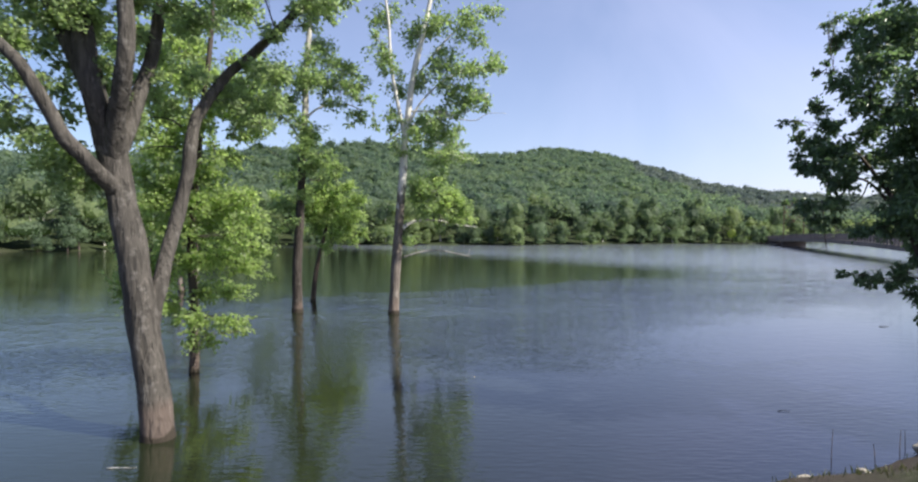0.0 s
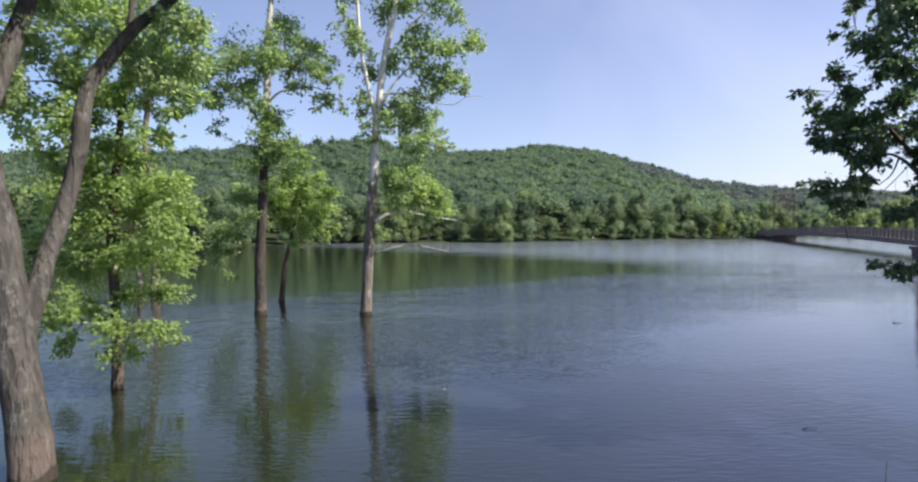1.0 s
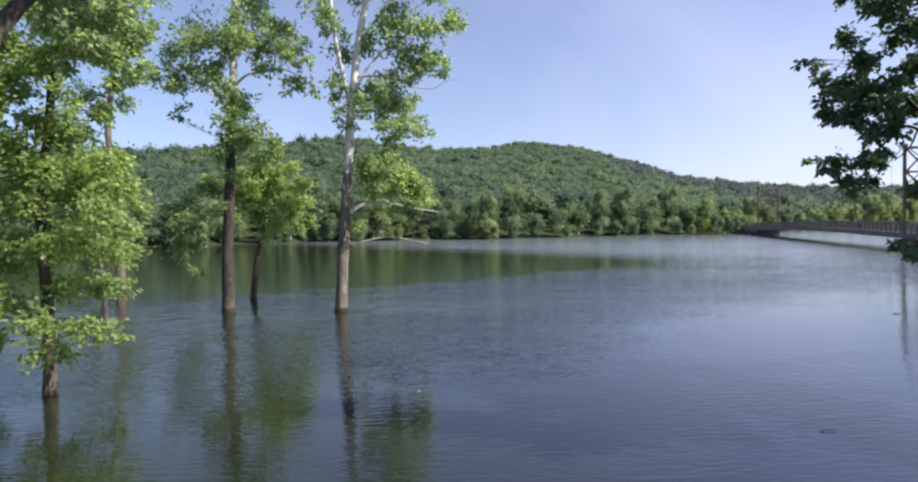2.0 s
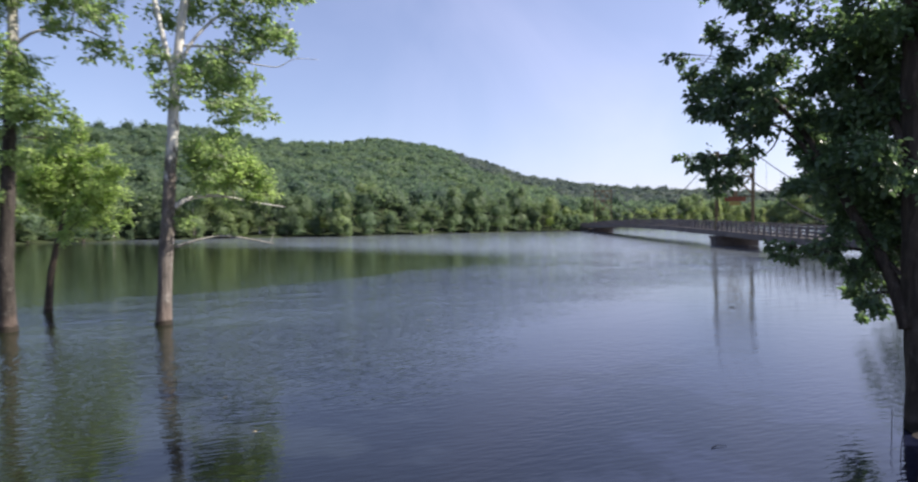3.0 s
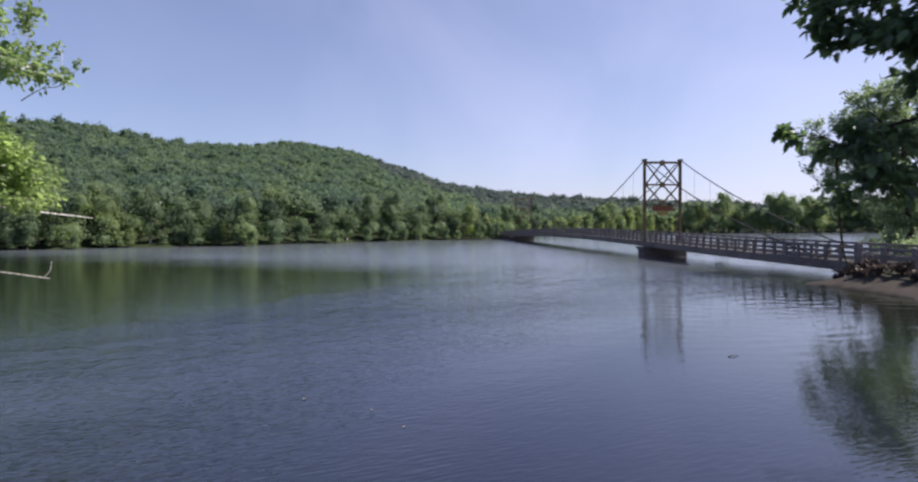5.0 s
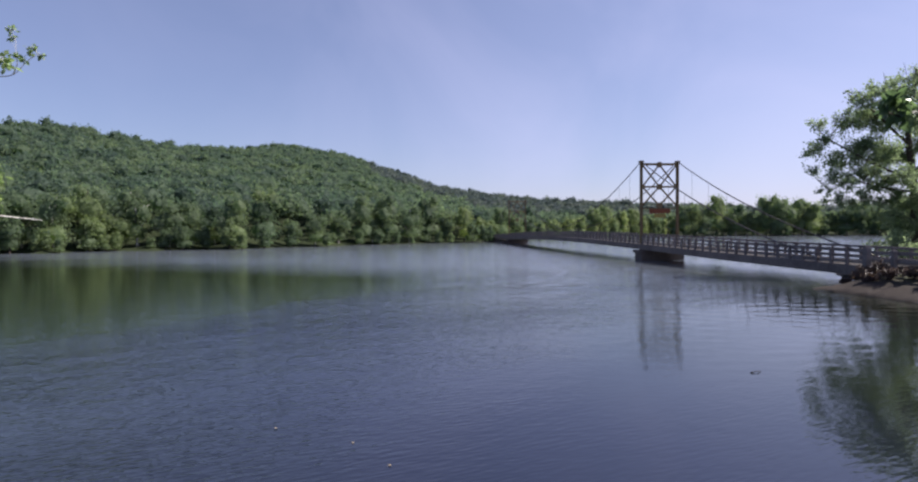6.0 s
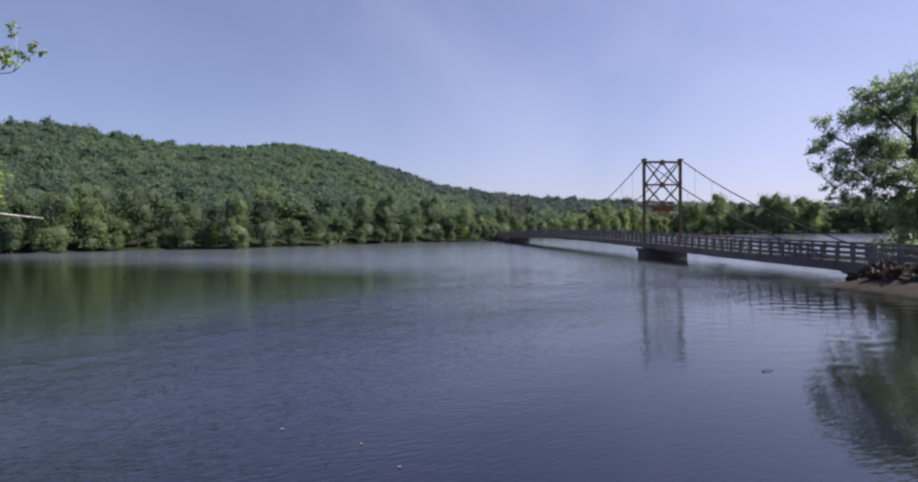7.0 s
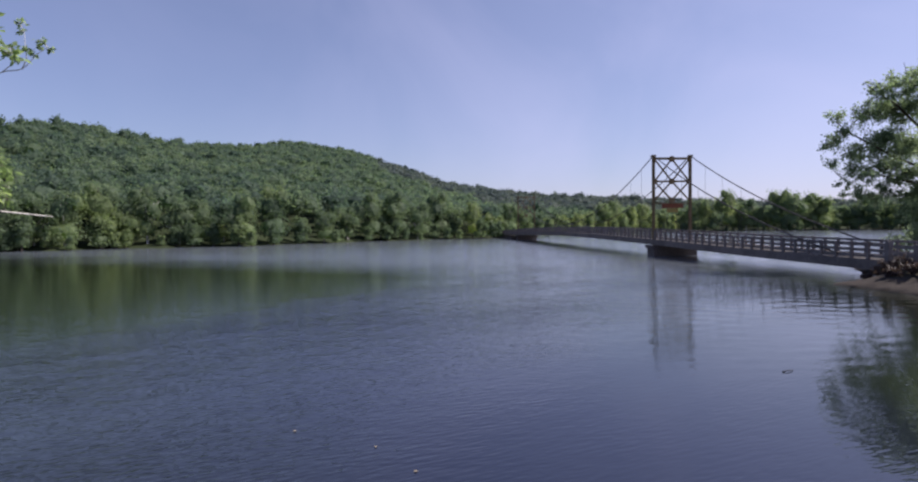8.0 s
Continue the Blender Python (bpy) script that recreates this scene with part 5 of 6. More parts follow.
ELM_LIMB_L5 = [
    (10.33, 12.25, 2.06), (10.32, 12.5, 2.1), (10.3, 12.76, 2.0), (10.28, 12.88, 1.77),
]
ELM_LIMB_L6 = [
    (10.04, 14.3, 5.05), (9.98, 14.43, 4.71), (9.88, 14.68, 4.49),
]
ELM_SPRAYS_A = [
    (9.09, 16.41, 6.91, 0.1), (9.61, 16.69, 6.89, 0.12), (9.23, 15.84, 6.41, 0.17), (9.45, 15.49, 7.17, 0.22),
    (9.81, 16.13, 6.18, 0.21), (9.27, 15.09, 5.5, 0.17), (9.52, 14.95, 6.61, 0.29), (10.31, 15.1, 7.19, 0.34),
    (9.32, 14.54, 5.9, 0.31), (10.42, 14.8, 6.41, 0.35), (10.24, 14.63, 5.67, 0.29), (9.67, 14.99, 5.1, 0.16),
    (9.92, 13.73, 6.59, 0.35), (10.17, 15.11, 5.48, 0.2), (10.09, 15.82, 6.65, 0.2), (9.04, 15.43, 5.63, 0.11),
]
ELM_SPRAYS_B = [
    (10.19, 13.69, 5.73, 0.34), (10.23, 13.97, 5.01, 0.28), (10.27, 13.43, 5.1, 0.3), (10.03, 13.04, 5.98, 0.36),
    (9.76, 12.44, 6.23, 0.36), (10.55, 12.59, 5.84, 0.35), (10.95, 12.97, 5.13, 0.32), (9.56, 12.54, 4.39, 0.29),
    (9.78, 13.19, 4.27, 0.23), (10.58, 14.48, 4.02, 0.13), (12.2, 15.02, 3.38, 0.21), (10.63, 13.01, 3.86, 0.3),
    (9.48, 11.92, 4.26, 0.31), (10.77, 12.56, 3.56, 0.27), (11.11, 13.82, 3.99, 0.19), (11.35, 12.62, 5.16, 0.34),
    (10.5, 14.01, 4.07, 0.11),
]
ELM_SPRAYS_C = [
    (9.06, 15.22, 4.55, 0.23), (10.01, 15.45, 4.49, 0.26), (9.34, 15.07, 4.1, 0.22), (9.41, 16.1, 4.68, 0.1),
    (9.91, 15.91, 3.93, 0.15), (9.92, 15.23, 4.14, 0.14), (9.67, 13.73, 2.64, 0.13), (9.75, 14.14, 2.63, 0.08),
    (10.62, 14, 2.67, 0.16), (9.86, 12.94, 2.88, 0.19), (10.42, 12.99, 2.28, 0.21), (10.21, 12.56, 1.89, 0.19),
    (11.23, 13.72, 1.8, 0.14), (10.48, 12.62, 2.62, 0.22), (11.07, 13.46, 1.51, 0.09), (9.63, 13.87, 3.82, 0.1),
]
ELM_SPRAYS_D = [
    (9.73, 14.47, 7.64, 0.44), (9.32, 13.01, 7.22, 0.46), (9.33, 12.03, 6.87, 0.45), (10.59, 12.12, 6.41, 0.41),
    (10.99, 12.0, 5.59, 0.39), (11.32, 11.94, 4.64, 0.38), (9.29, 11.02, 3.78, 0.33), (10.25, 12.17, 7.62, 0.49),
    (9.85, 13.54, 8.35, 0.57), (10.63, 11.82, 7.04, 0.46), (10.11, 10.93, 5.52, 0.42), (11.38, 11.44, 4.27, 0.35),
]
ELM_SPRAYS_G = [
    (10.19, 12.99, 4.97, 0.37), (10.38, 12.58, 5.09, 0.42), (11.5, 12.87, 5.78, 0.42), (10.04, 12.77, 4.03, 0.34),
    (11.04, 12.91, 4.06, 0.39), (11.31, 12.68, 4.42, 0.39), (11.14, 13.15, 3.4, 0.3), (11.26, 12.72, 3.39, 0.34),
    (10.24, 13.21, 4.54, 0.26), (10.98, 12.5, 2.94, 0.3), (10.85, 12.85, 2.83, 0.22), (10.35, 12.83, 6.04, 0.42),
    (10.21, 13.41, 5.71, 0.32), (11.23, 12.8, 6.58, 0.42), (9.9, 12.89, 6.45, 0.37), (11.59, 13.9, 3.72, 0.28),
    (10.1, 13.02, 5.15, 0.28), (10.89, 13.09, 4.55, 0.34), (10.74, 12.53, 3.75, 0.34), (10.98, 13.08, 5.69, 0.34),
    (11.1, 12.88, 3.11, 0.28),
]
ELM_SPRAYS_F = [
    (9.04, 14.51, 5.55, 0.27), (9.35, 14.2, 5.62, 0.25), (8.87, 13.54, 5.25, 0.23), (9.04, 14.31, 5.0, 0.23),
    (9.26, 13.96, 5.0, 0.24), (9.12, 14.91, 5.34, 0.24), (9.47, 15.33, 5.92, 0.23), (9.21, 15.45, 5.56, 0.17),
    (9.11, 14.05, 4.58, 0.12), (9.44, 14.83, 4.63, 0.11), (9.39, 14.6, 4.49, 0.12), (8.95, 15.5, 5.84, 0.16),
    (8.98, 15.61, 5.58, 0.07), (9.48, 15.59, 6.23, 0.23), (9.39, 14.47, 5.85, 0.25), (8.94, 15.89, 4.61, 0.05),
    (8.96, 15.46, 4.41, 0.11),
]
ELM_SPRAYS_H = [
    (8.84, 12.74, 3.85, 0.2), (9.54, 12.99, 3.79, 0.2), (10.27, 13.24, 3.9, 0.2), (11.06, 13.73, 3.76, 0.2),
    (11.2, 14.28, 3.58, 0.2), (10.59, 13.59, 3.45, 0.2), (11.44, 13.88, 3.48, 0.2), (10.83, 13, 3.64, 0.2),
    (10.96, 13.75, 3.22, 0.2), (10.4, 12.89, 3.13, 0.2), (11.15, 13.36, 3.22, 0.2), (10.28, 12.66, 2.89, 0.2),
    (9.73, 13.42, 2.8, 0.1), (9.24, 12.81, 2.81, 0.1), (9.92, 13.07, 2.73, 0.1), (9.35, 12.49, 2.68, 0.1),
    (10.05, 12.74, 2.49, 0.15), (10.97, 12.91, 2.6, 0.15), (11.11, 13.65, 2.03, 0.15), (10.45, 12.83, 1.91, 0.15),
    (9.87, 12.32, 3.84, 0.2), (10.15, 12.75, 3.87, 0.2), (10.92, 12.91, 2.17, 0.15), (8.62, 13.06, 2.84, 0.1),
    (9.3, 13.32, 2.82, 0.1),
]
ELM_SPRAYS_I = [
    (10.15, 16.06, 9.6, 0.2), (10.34, 15.75, 9.1, 0.24), (10.66, 15.55, 9.41, 0.3), (10.72, 15.84, 8.68, 0.2),
    (11.04, 15.54, 8.88, 0.26), (10.3, 16.14, 8.85, 0.14), (11.11, 15.35, 9.41, 0.28), (9.95, 16.33, 8.2, 0.09),
    (10.22, 16.13, 8.19, 0.11), (10.43, 15.92, 7.93, 0.12), (10.65, 15.72, 8.08, 0.14), (10.13, 16.23, 8.49, 0.07),
    (11.2, 14.72, 5.36, 0.3), (11.2, 14.72, 5.06, 0.28), (11.29, 14.66, 4.76, 0.3), (11.64, 15.05, 4.6, 0.2),
    (11.25, 14.67, 4.38, 0.3), (11.59, 15.06, 4.2, 0.18), (11.77, 14.97, 4.04, 0.25), (12.65, 15.67, 3.88, 0.15),
    (13.5, 15.83, 3.75, 0.25), (14.53, 16.45, 3.36, 0.2), (14.77, 16.33, 3.04, 0.3), (11.98, 14.91, 5.08, 0.4),
    (12.61, 15.15, 4.15, 0.4),
]
# unseen boughs added on the sunny side to throw shade on the elm
ELM_SHADE_SPRAYS = [
    (11.5, 11.0, 7.5, 0.72), (12.6, 10.4, 8.6, 0.72), (12.2, 12.2, 7.0, 0.72), (13.4, 11.6, 8.0, 0.72),
    (12.0, 9.6, 9.8, 0.72), (13.6, 9.8, 10.2, 0.72), (14.6, 11.0, 9.2, 0.72), (11.2, 12.6, 10.6, 0.72),
    (12.8, 13.0, 9.6, 0.72), (10.4, 10.4, 9.4, 0.72), (11.6, 10.6, 11.8, 0.72), (10.2, 13.4, 9.6, 0.72),
    (9.8, 14.6, 10.6, 0.72), (11.4, 14.4, 8.6, 0.72), (12.8, 14.6, 7.4, 0.72), (13.8, 13.0, 6.4, 0.72),
    (13.2, 9.6, 4.6, 0.8), (14.4, 9.0, 5.6, 0.8), (13.0, 10.6, 5.6, 0.8), (14.8, 10.2, 6.6, 0.8),
    (12.6, 9.4, 3.4, 0.7), (15.4, 8.6, 7.0, 0.8),
]
MAPLE_TRUNK = [
    (55.04, 38.69, 0.67), (54.95, 38.77, 3.07), (54.92, 38.83, 5.64), (54.83, 38.91, 7.88),
    (54.57, 39.08, 10.12), (54.59, 39.1, 12.04), (54.91, 38.99, 13.96), (55.22, 38.87, 15.88),
]
MAPLE_LIMB_L1 = [
    (54.86, 38.89, 7.56), (53.68, 39.46, 7.89), (52.24, 40.15, 8.54), (50.65, 40.91, 9.51),
    (49.07, 41.68, 10.48), (48.21, 42.1, 11.28),
]
MAPLE_LIMB_L2 = [
    (54.57, 39.08, 10.12), (53.43, 39.64, 11.25), (52.28, 40.2, 12.54), (51.13, 40.76, 13.35),
    (50.42, 41.11, 13.99),
]
MAPLE_LIMB_L3 = [
    (54.89, 38.86, 6.44), (53.52, 39.51, 6.61), (52.07, 40.2, 6.94), (50.63, 40.89, 7.27),
    (49.17, 41.56, 6.63),
]
MAPLE_LIMB_L4 = [
    (54.86, 38.9, 7.88), (56.01, 38.38, 9.15), (57.47, 37.71, 10.1), (58.92, 37.03, 10.74),
]
MAPLE_SPRAYS_A = [
    (49.95, 43.06, 11.8, 0.61), (45.96, 41.11, 8.06, 0.43), (48.78, 42.49, 9.77, 0.69), (48.13, 41.32, 10.37, 0.61),
    (48.6, 40.46, 11.83, 0.61), (49.41, 40.66, 13.96, 0.19), (51.52, 41.21, 13.96, 0.48), (50.77, 40.09, 13.26, 0.78),
    (51.83, 39.81, 13.93, 0.82), (51.73, 38.47, 13.79, 0.95), (56.8, 39.95, 15.34, 0.99), (51.45, 41.4, 11.88, 0.91),
    (53.77, 41.18, 12.34, 1.04), (53.22, 39.39, 12.62, 1.04), (56.57, 40.11, 11.87, 1.08), (49.58, 41.51, 9.2, 0.78),
    (51.14, 41.2, 9.73, 0.91), (52.07, 40.67, 10.19, 0.91),
]
MAPLE_SPRAYS_B = [
    (52.18, 41.49, 8.02, 0.91), (48.95, 41.11, 7.86, 0.61), (47.0, 40.36, 6.5, 0.3), (47.78, 39.64, 6.93, 0.61),
    (50.63, 39.26, 8.38, 0.91), (50.6, 38.4, 9.65, 0.91), (56.0, 40.54, 9.07, 0.95), (51.82, 40.21, 6.77, 0.61),
    (54.51, 40.49, 7.35, 0.65), (51.59, 37.67, 7.2, 0.95), (49.44, 41.25, 5.66, 0.39), (58.33, 39.53, 14.07, 1.08),
    (57.62, 38.33, 12.14, 1.19), (55.61, 38.2, 10.38, 1.19), (57.55, 37.48, 10.4, 1.19), (56.17, 36.08, 8.59, 1.08),
    (54.82, 37.0, 7.71, 1.08), (54.1, 37.5, 15.11, 0.97), (54.39, 38.39, 5.92, 0.86), (55.58, 37.88, 5.29, 0.91),
    (56.05, 40.39, 5.39, 0.65), (55.34, 36.71, 5.55, 0.97), (54.24, 37.76, 4.02, 0.86), (55.78, 37.16, 3.55, 0.86),
]
MAPLE_SPRAYS_C = [
    (51.08, 42.27, 6.01, 0.5), (52.12, 41.77, 5.53, 0.5), (52.11, 40.68, 5.8, 0.5), (53.13, 40.2, 5.61, 0.6),
    (54.16, 39.72, 6.14, 0.8), (54.97, 39.33, 5.45, 0.9), (52.82, 39.21, 4.54, 0.9), (53.61, 38.82, 3.64, 0.9),
    (51.88, 38.51, 2.78, 0.9), (49.63, 42.97, 6.62, 0.25), (50.75, 42.98, 5.9, 0.3), (55, 39.35, 7.49, 0.9),
    (54.88, 40.52, 7.5, 0.7), (52.74, 40.41, 6.83, 0.4), (52.77, 41.49, 6.59, 0.4), (51.53, 42.1, 7.62, 0.5),
    (52.15, 42.93, 8.89, 0.6), (52.73, 41.57, 9.37, 0.7), (53.19, 40.25, 9.23, 0.8), (55.75, 40.15, 9.34, 0.9),
    (53.69, 41.17, 12, 0.9), (53.85, 40, 12.26, 0.9), (56, 40.09, 11.97, 0.9), (52.87, 41.57, 12.7, 0.5),
    (56.04, 40.12, 14.52, 0.7), (54.98, 40.61, 14.07, 0.5),
]

# ---- trees in the water ----
tree("willow_tree", "large grey-brown tree forking above flooded base, standing in the lake", "tree",
     WILLOW_TRUNK,
     0.285, 0.245, BARK_BIG, LEAF_WILLOW,
     [(WILLOW_LIMB_L1, 0.23, 0.16),
      (WILLOW_LIMB_L5, 0.17, 0.12),
      (WILLOW_LIMB_L2, 0.18, 0.12),
      (WILLOW_LIMB_L3, 0.16, 0.09),
      (WILLOW_LIMB_L4, 0.17, 0.1),
      (WILLOW_LIMB_R, 0.17, 0.085),
      ([(-5.90, 12.41, 6.00), (-6.14, 12.42, 6.15), (-6.48, 12.43, 6.20), (-6.85, 12.43, 6.19)], 0.022, 0.008),
      ([(-5.98, 12.30, 5.55), (-6.36, 12.31, 5.57), (-6.61, 12.31, 5.52), (-6.86, 12.32, 5.47)], 0.018, 0.006)],
     [WILLOW_SPRAYS_A,
      WILLOW_SPRAYS_B,
      WILLOW_SPRAYS_C,
      WILLOW_SPRAYS_D],
     0.095, 21, True, seed=3, sides=20, fill=3)

tree("ash_tree", "slim leafy tree with yellow-green foliage hanging to the water", "tree",
     ASH_TRUNK,
     0.125, 0.05, BARK_SLIM, LEAF_YELLOW, [],
     [ASH_SPRAYS_A,
      ASH_SPRAYS_B,
      ASH_SPRAYS_C,
      ASH_SPRAYS_D],
     0.115, 22, True, seed=4, fill=2)

tree("sycamore_tree", "tall flooded sycamore with pale upper trunk and bright green leaves", "tree",
     SYCAMORE_PALE_TRUNK,
     0.24, 0.06, BARK_SYC, LEAF_SYC,
     [(SYCAMORE_PALE_LIMB_L2, 0.1, 0.04),
      (SYCAMORE_PALE_LIMB_L3, 0.07, 0.02),
      (SYCAMORE_PALE_LIMB_L4, 0.07, 0.02),
      (SYCAMORE_PALE_LIMB_B1, 0.105, 0.012, BARK_PALE),
      (SYCAMORE_PALE_LIMB_B2, 0.05, 0.022, BARK_GREY),
      ([(0.33, 27.48, 2.57), (0.47, 27.5, 2.75), (0.5, 27.52, 2.95)], 0.016, 0.008, BARK_GREY),
      (SYCAMORE_PALE_LIMB_B3, 0.05, 0.015),
      (SYCAMORE_PALE_LIMB_L6, 0.05, 0.008),
      (SYCAMORE_PALE_LIMB_W1, 0.022, 0.006),
      (SYCAMORE_PALE_LIMB_W2, 0.018, 0.005),
      (SYCAMORE_PALE_LIMB_W3, 0.015, 0.005),
      ([(-2.45, 26.9, 7.9), (-1.7, 27.6, 8.1), (-0.8, 28.6, 8.0), (0.35, 29.7, 7.7)], 0.05, 0.012)],
     [SYCAMORE_PALE_SPRAYS_A,
      SYCAMORE_PALE_SPRAYS_D,
      SYCAMORE_PALE_SPRAYS_F,
      SYCAMORE_PALE_SPRAYS_B,
      SYCAMORE_PALE_SPRAYS_C,
      (SYCAMORE_PALE_SPRAYS_W, 0.1),
      (SYCAMORE_PALE_SPRAYS_E, 0.155, LEAF_YELLOW)],
     0.16, 23, fill=2, seed=5, group="trees standing in the water")

tree("sycamore_tree", "tall flooded sycamore with dark lower trunk and spreading leafy boughs", "tree",
     SYCAMORE_MIDDLE_TRUNK,
     0.24, 0.07, BARK_TWO, LEAF_SYC,
     [(SYCAMORE_MIDDLE_LIMB_LA, 0.06, 0.02),
      (SYCAMORE_MIDDLE_LIMB_LB, 0.06, 0.02)],
     [SYCAMORE_MIDDLE_SPRAYS_A,
      SYCAMORE_MIDDLE_SPRAYS_C,
      SYCAMORE_MIDDLE_SPRAYS_D,
      SYCAMORE_MIDDLE_SPRAYS_B],
     0.16, 24, fill=2, seed=6, group="trees standing in the water")

tree("sapling_tree", "short leaning dark-stemmed tree with a bright leafy head in water", "tree",
     SAPLING_TRUNK,
     0.15, 0.05, BARK_DARK, LEAF_YELLOW, [],
     [SAPLING_SPRAYS,
      SAPLING_SPRAYS_B],
     0.17, 40, seed=7, fill=2, group="trees standing in the water")

tree("sycamore_tree", "flooded pale-trunked tree with loose green foliage farther out", "tree",
     SYCAMORE_FAR_TRUNK,
     0.25, 0.07, BARK_TAN, LEAF_SYC, [],
     [SYCAMORE_FAR_SPRAYS],
     0.2, 32, seed=8, group="trees standing in the water")

tree("snag_tree", "short crooked stem leaning in the water beside a taller tree", "tree",
     SNAG_TRUNK,
     0.2, 0.06, BARK_SYC, LEAF_SYC, [], [], 0.2, 3.0, seed=9, group="trees standing in the water")

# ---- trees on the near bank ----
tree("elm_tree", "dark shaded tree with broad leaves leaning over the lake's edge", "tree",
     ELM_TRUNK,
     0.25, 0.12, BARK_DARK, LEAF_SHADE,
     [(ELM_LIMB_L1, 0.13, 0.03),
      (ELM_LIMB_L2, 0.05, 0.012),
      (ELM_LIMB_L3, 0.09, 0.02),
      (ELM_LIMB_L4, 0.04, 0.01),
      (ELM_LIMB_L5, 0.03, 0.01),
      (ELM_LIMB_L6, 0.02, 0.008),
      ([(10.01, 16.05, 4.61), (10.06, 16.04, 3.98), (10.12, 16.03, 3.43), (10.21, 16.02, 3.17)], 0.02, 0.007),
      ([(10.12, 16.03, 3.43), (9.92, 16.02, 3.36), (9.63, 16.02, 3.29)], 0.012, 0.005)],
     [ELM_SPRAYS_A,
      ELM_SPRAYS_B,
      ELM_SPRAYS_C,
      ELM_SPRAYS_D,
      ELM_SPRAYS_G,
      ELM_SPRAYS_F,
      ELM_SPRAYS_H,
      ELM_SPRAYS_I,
      (ELM_SHADE_SPRAYS, 0.2)],
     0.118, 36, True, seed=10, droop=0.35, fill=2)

tree("maple_tree", "grey-green broad-crowned tree beside the bridge's near end", "tree",
     MAPLE_TRUNK,
     0.34, 0.12, BARK_DARK, LEAF_GREY,
     [(MAPLE_LIMB_L1, 0.14, 0.03),
      (MAPLE_LIMB_L2, 0.12, 0.03),
      (MAPLE_LIMB_L3, 0.1, 0.03),
      (MAPLE_LIMB_L4, 0.14, 0.04),
      ([(53.36, 39.95, 13.99), (53.25, 40.02, 14.90), (53.10, 40.11, 15.71)], 0.03, 0.012),
      ([(53.53, 39.87, 13.99), (53.62, 39.85, 14.80), (53.59, 39.87, 15.44)], 0.03, 0.012),
      ([(54.88, 39.24, 14.43), (54.73, 39.33, 15.43), (54.54, 39.44, 16.42)], 0.03, 0.012),
      ([(55.05, 39.16, 14.43), (55.22, 39.09, 15.33), (55.15, 39.14, 16.15)], 0.03, 0.012)],
     [MAPLE_SPRAYS_A,
      MAPLE_SPRAYS_B,
      MAPLE_SPRAYS_C],
     0.19, 27, seed=12, fill=2)

# ---- bank, brush and small things ----
def z_at(x, y):
    return float(height(x, y))


def bush(at, size, mat, label, seed, leaf=0.14):
    rng = random.Random(seed)
    root = thing("bush", (at[0], at[1], z_at(*at) - 0.05), label, "bush", "brush by the bridge's end")
    stems, g = Geo(), Geo()
    lines = []
    for k in range(6):
        a = rng.uniform(0, 6.28)
        l = smooth_line([(0.05 * math.cos(a), 0.05 * math.sin(a), 0), (0.25 * size * math.cos(a), 0.25 * size * math.sin(a), 0.4 * size),
                         (0.5 * size * math.cos(a), 0.5 * size * math.sin(a), size * rng.uniform(0.6, 0.9))], 3)
        stems.tube(l, np.linspace(0.025, 0.008, len(l)), 5)
        lines.append(l)
    for k in range(12):
        a, q = rng.uniform(0, 6.28), rng.uniform(0.1, 0.6) * size
        clump(stems, g, lines, (q * math.cos(a), q * math.sin(a), size * rng.uniform(0.25, 0.85), 0.28 * size), rng, leaf, 60)
    part("stem", stems, BARK_DARK, root)
    part("foliage", g, mat, root)
    return root


for k, (x, y, size) in enumerate(((45.6, 34.2, 0.8), (45.6, 32.0, 0.7), (47.2, 35.8, 0.9), (45.0, 30.0, 0.6), (48.6, 37.2, 0.9), (46.4, 36.2, 0.7), (49.4, 38.6, 1.0), (47.8, 37.6, 0.8))):
    bush((x, y), size * 0.7, LEAF_RUST, "low rust-red dry bush on the muddy bank", 40 + k)
# brush along the foot of the bridge's near end: place along the bridge, distance from its middle, size
for k, (s, o, size) in enumerate(((-34.2, 2.8, 0.8), (-35.0, 3.2, 1.0), (-36.0, 3.0, 1.1), (-37.2, 3.5, 0.9), (-38.4, 3.1, 1.0), (-40.0, 3.6, 0.8), (-33.4, 3.0, 0.6), (-36.6, 4.1, 0.7))):
    bush((BX + AXIS.x * s - CROSS.x * o, BY + AXIS.y * s - CROSS.y * o), size * 0.75, LEAF_RUST, "low rust-red dry bush at the water's edge", 80 + k)
for k, (x, y, size) in enumerate(((51.5, 37.6, 2.2), (54.0, 40.4, 2.0), (49.6, 36.2, 1.8), (57.0, 40.0, 2.4), (47.8, 33.5, 2.0))):
    bush((x, y), size, LEAF_GREY, "grey-green leafy bush beside the road", 60 + k, 0.2)


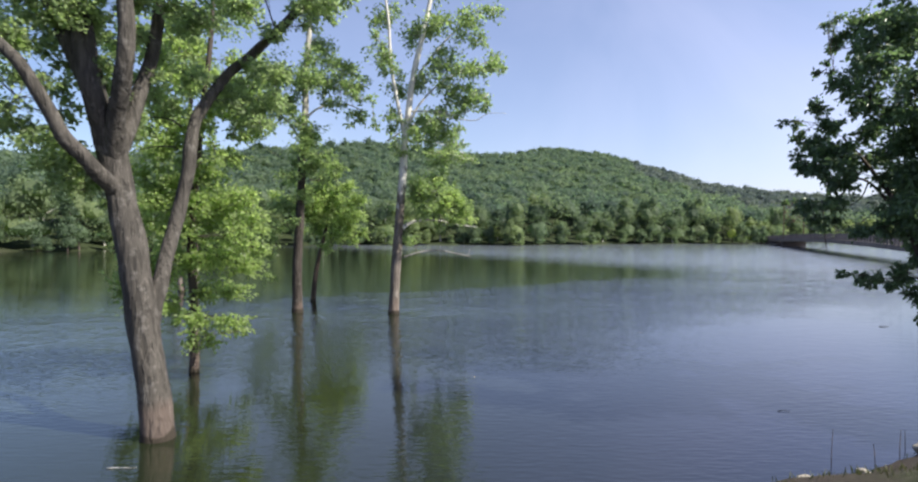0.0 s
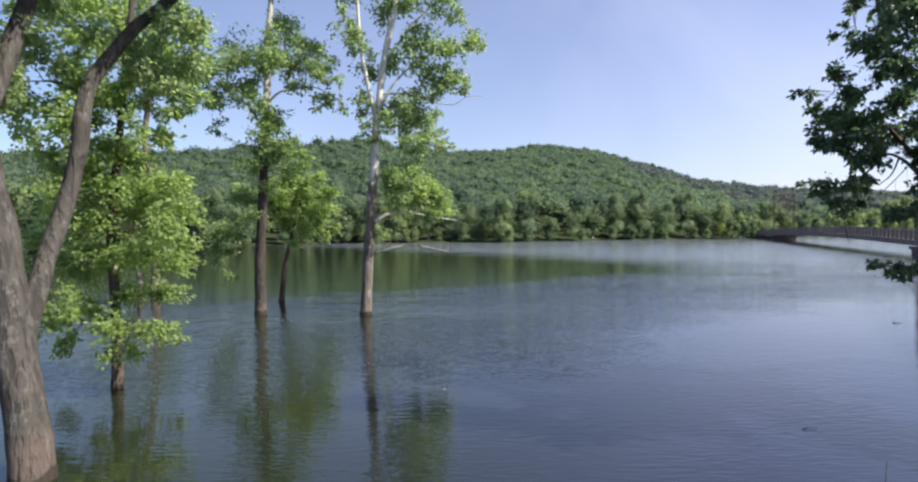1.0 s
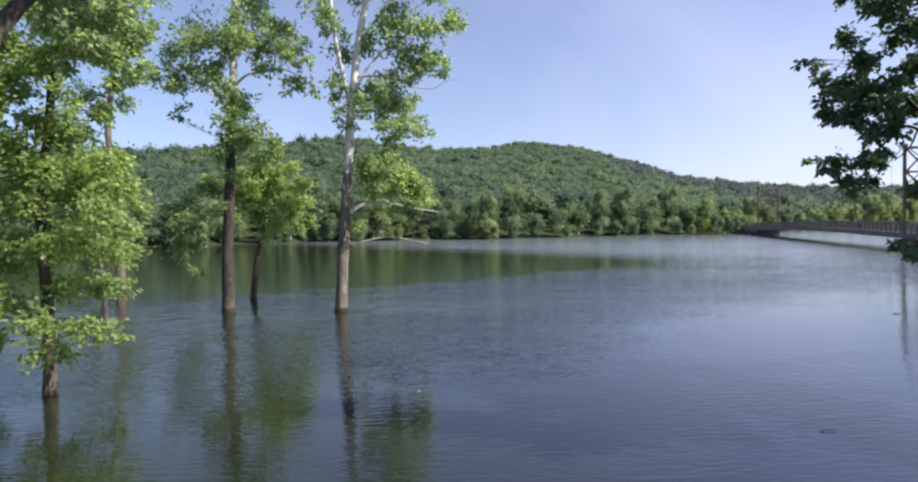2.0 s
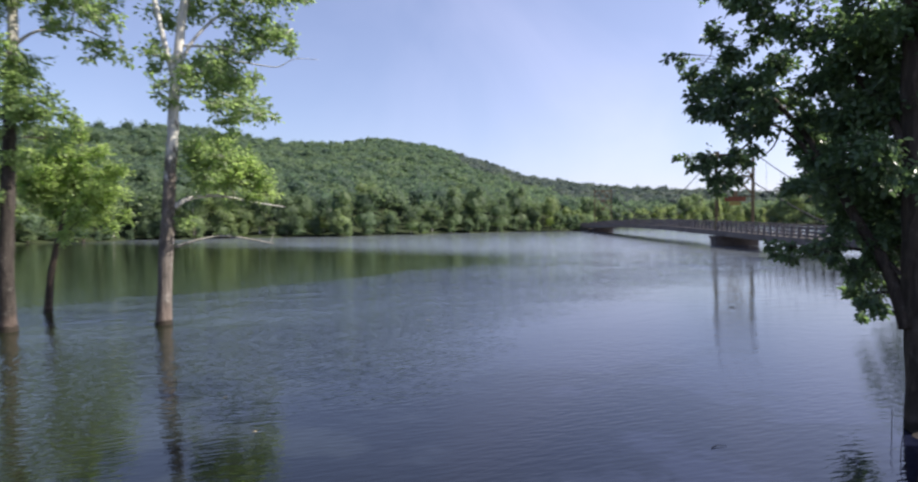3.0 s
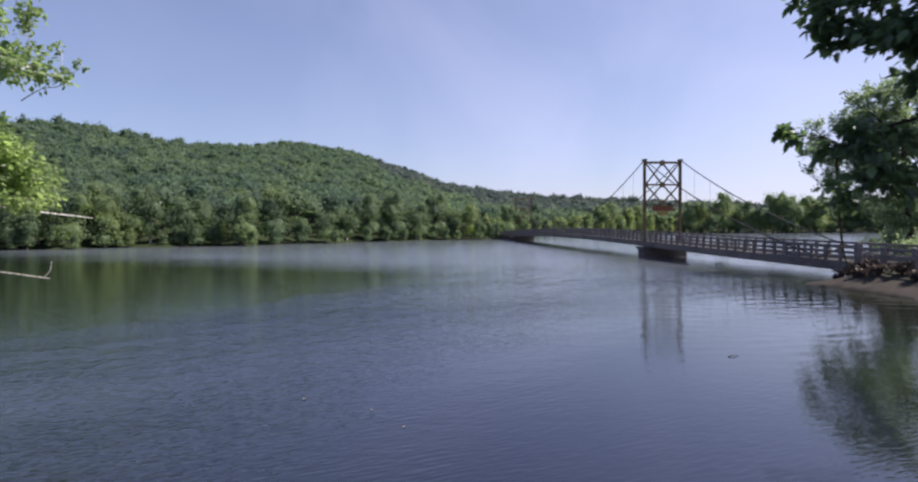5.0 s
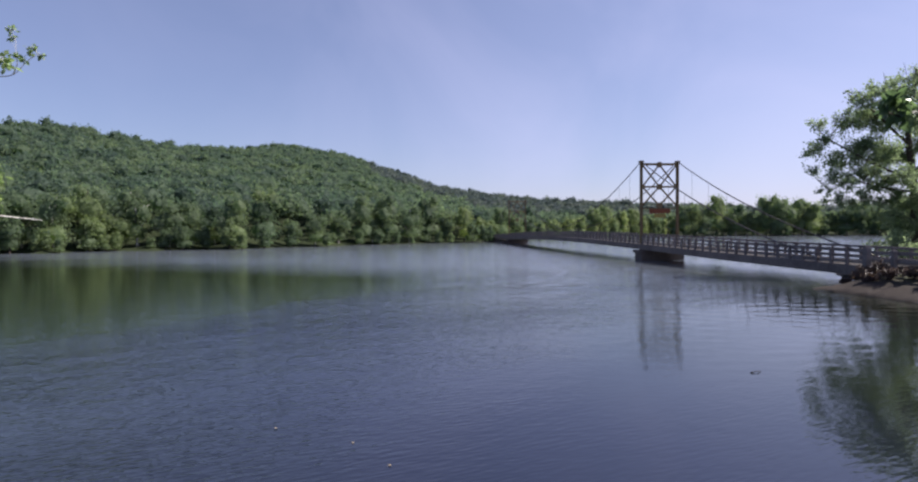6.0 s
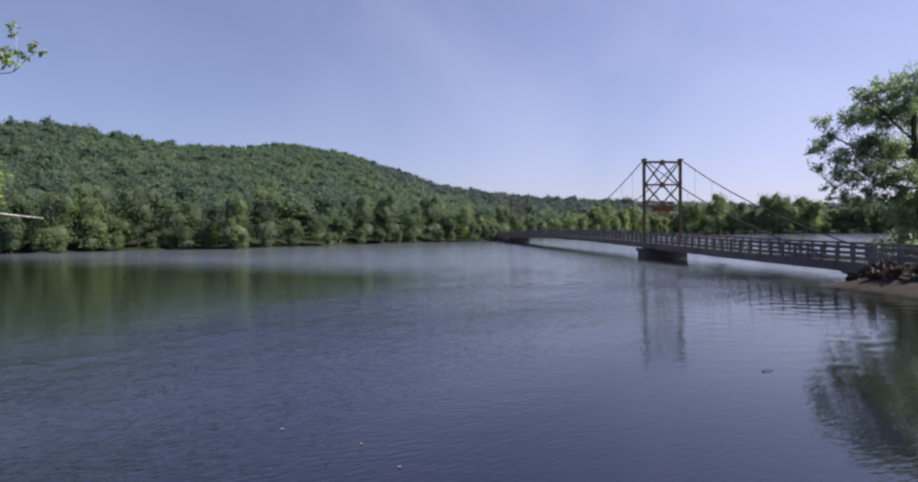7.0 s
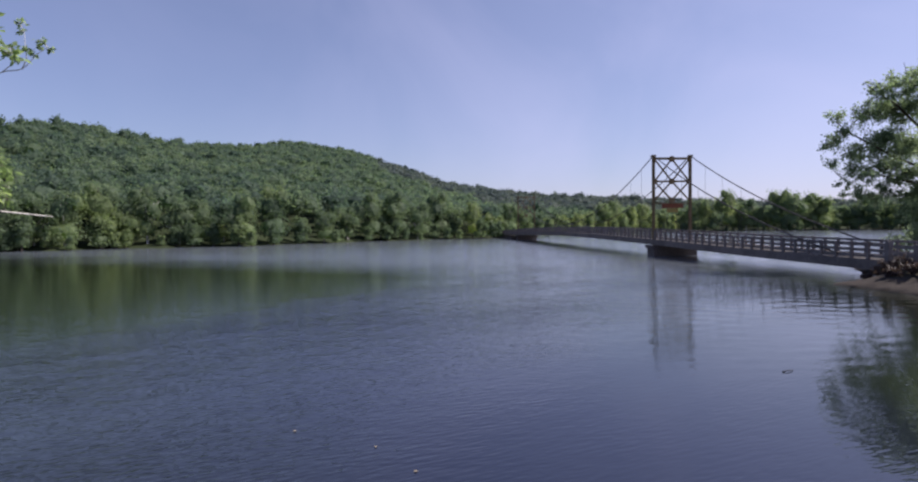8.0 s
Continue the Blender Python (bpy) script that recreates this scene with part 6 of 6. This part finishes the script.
def rock(at, size, seed):
    bm = bmesh.new()
    bmesh.ops.create_icosphere(bm, subdivisions=3, radius=size)
    for v in bm.verts:
        v.co *= 1 + 0.35 * noise.noise(v.co / size * 1.1 + Vector((seed, 0, 0))) + 0.1 * noise.noise(v.co / size * 3 + Vector((seed, 3, 0)))
        v.co.z *= 0.6
    me = bpy.data.meshes.new("rock")
    bm.to_mesh(me)
    bm.free()
    me.materials.append(ROCK)
    ob = new("rock", me)
    ob.location = (at[0], at[1], max(0.0, z_at(*at)) + size * 0.12)
    ob.rotation_euler = (0, 0, seed)
    tagged(ob, "pale weathered stone lying on the lake bank", "rock", "stones on the bank")


for k, (x, y, size) in enumerate(((7.9, 9.75, 0.17), (5.35, 8.85, 0.13), (6.2, 8.85, 0.1), (8.5, 10.1, 0.14), (9.6, 10.6, 0.16), (10.9, 11.9, 0.16), (8.15, 9.5, 0.09))):
    rock((x, y), size, k * 1.7)


def bank_grass():
    g = Geo()
    rng = np.random.default_rng(77)
    n = 16000
    x, y = rng.uniform(-3, 16, n), rng.uniform(1, 14, n)
    d = shore_side(x, y)
    ok = (d > 0.04) & (d < 3.2)
    x, y = x[ok], y[ok]
    keep = np.array([noise.noise((a * 0.9, b * 0.9, 2)) > -0.22 for a, b in zip(x, y)])
    x, y = x[keep], y[keep]
    z = height(x, y) - 0.03
    way = rng.normal(0, 0.35, (len(x), 3)) + np.array([0, 0, 1.0])
    leaves(g, np.stack([x, y, z], 1), way, rng.normal(0, 1, (len(x), 3)), rng.uniform(0.05, 0.17, len(x)), 0.12)
    tagged(new("grass", g.mesh("grass", GRASS)), "short green and straw-coloured grass on the lake bank", "grass", kind="stuff")


bank_grass()


def reed(at, tall, seed):
    g = Geo()
    rng = random.Random(seed)
    z = z_at(*at) - 0.1
    top = (rng.uniform(-.03, .03), rng.uniform(-.03, .03), tall)
    g.tube(smooth_line([(0, 0, -0.2), (0.0, 0.01, tall * 0.5), top], 4), np.linspace(0.008, 0.004, 9), 5)
    ob = new("reed_stalk", g.mesh("reed_stalk", BARK_DARK))
    ob.location = (*at, z)
    tagged(ob, "thin dry plant stalk rising from the water's edge", "plant", "stalks at the water's edge")


for k, (x, y, h) in enumerate(((6.05, 9.35, 0.85), (6.9, 9.55, 0.5), (7.5, 9.8, 0.6), (7.9, 10.2, 0.5), (9.0, 11.2, 0.55), (9.5, 11.7, 0.7))):
    reed((x, y), h, k)


def driftwood(name, pts, r, label, mat=BARK_DARK):
    g = Geo()
    l = smooth_line(pts, 5)
    c = Vector(pts[0])
    g.tube([p - c for p in l], np.linspace(r, r * 0.4, len(l)), 8, 0.25, r * 100)
    ob = new(name, g.mesh(name, mat, True))
    ob.location = c
    tagged(ob, label, "driftwood")


driftwood("drift_log", [(46.9, 37.6, 0.08), (46.0, 36.2, 0.12), (45.3, 34.4, 0.22), (44.7, 32.4, 0.5)], 0.11, "dark drift log lying on the muddy shore")
driftwood("floating_stick", [(17.0, 23.45, 0.01), (17.15, 23.4, 0.03), (17.35, 23.42, 0.01)], 0.016, "small dark stick floating on the water")
driftwood("floating_stick", [(-5.6, 9.2, 0.012), (-5.38, 9.21, 0.016), (-5.14, 9.23, 0.01)], 0.008, "thin pale stick floating on the water", BARK_PALE)
driftwood("floating_stick", [(6.8, 12.3, 0.01), (6.92, 12.33, 0.018), (7.06, 12.3, 0.01)], 0.008, "short dark twig floating near the bank")
driftwood("floating_stick", [(49.2, 52.4, 0.02), (49.6, 52.5, 0.12), (50.0, 52.4, 0.02)], 0.06, "small dark stick floating on the water")


def floating_leaf(at, size, turn):
    g = Geo()
    leaves(g, np.array([[0, 0, 0.012]]), np.array([[math.cos(turn), math.sin(turn), 0.02]]), np.array([[0, 0, 1.0]]), np.array([size]), 0.7, True)
    ob = new("fallen_leaf", g.mesh("fallen_leaf", DEAD_LEAF))
    ob.location = (*at, 0)
    tagged(ob, "dry tan leaf floating on the water", "leaf", "leaves floating on the lake")


for k, (x, y) in enumerate(((5.49, 24.5), (6.61, 23.1), (6.9, 21.9), (-0.2, 17.2), (0.4, 15.1))):
    floating_leaf((x, y), 0.065, k * 1.3)
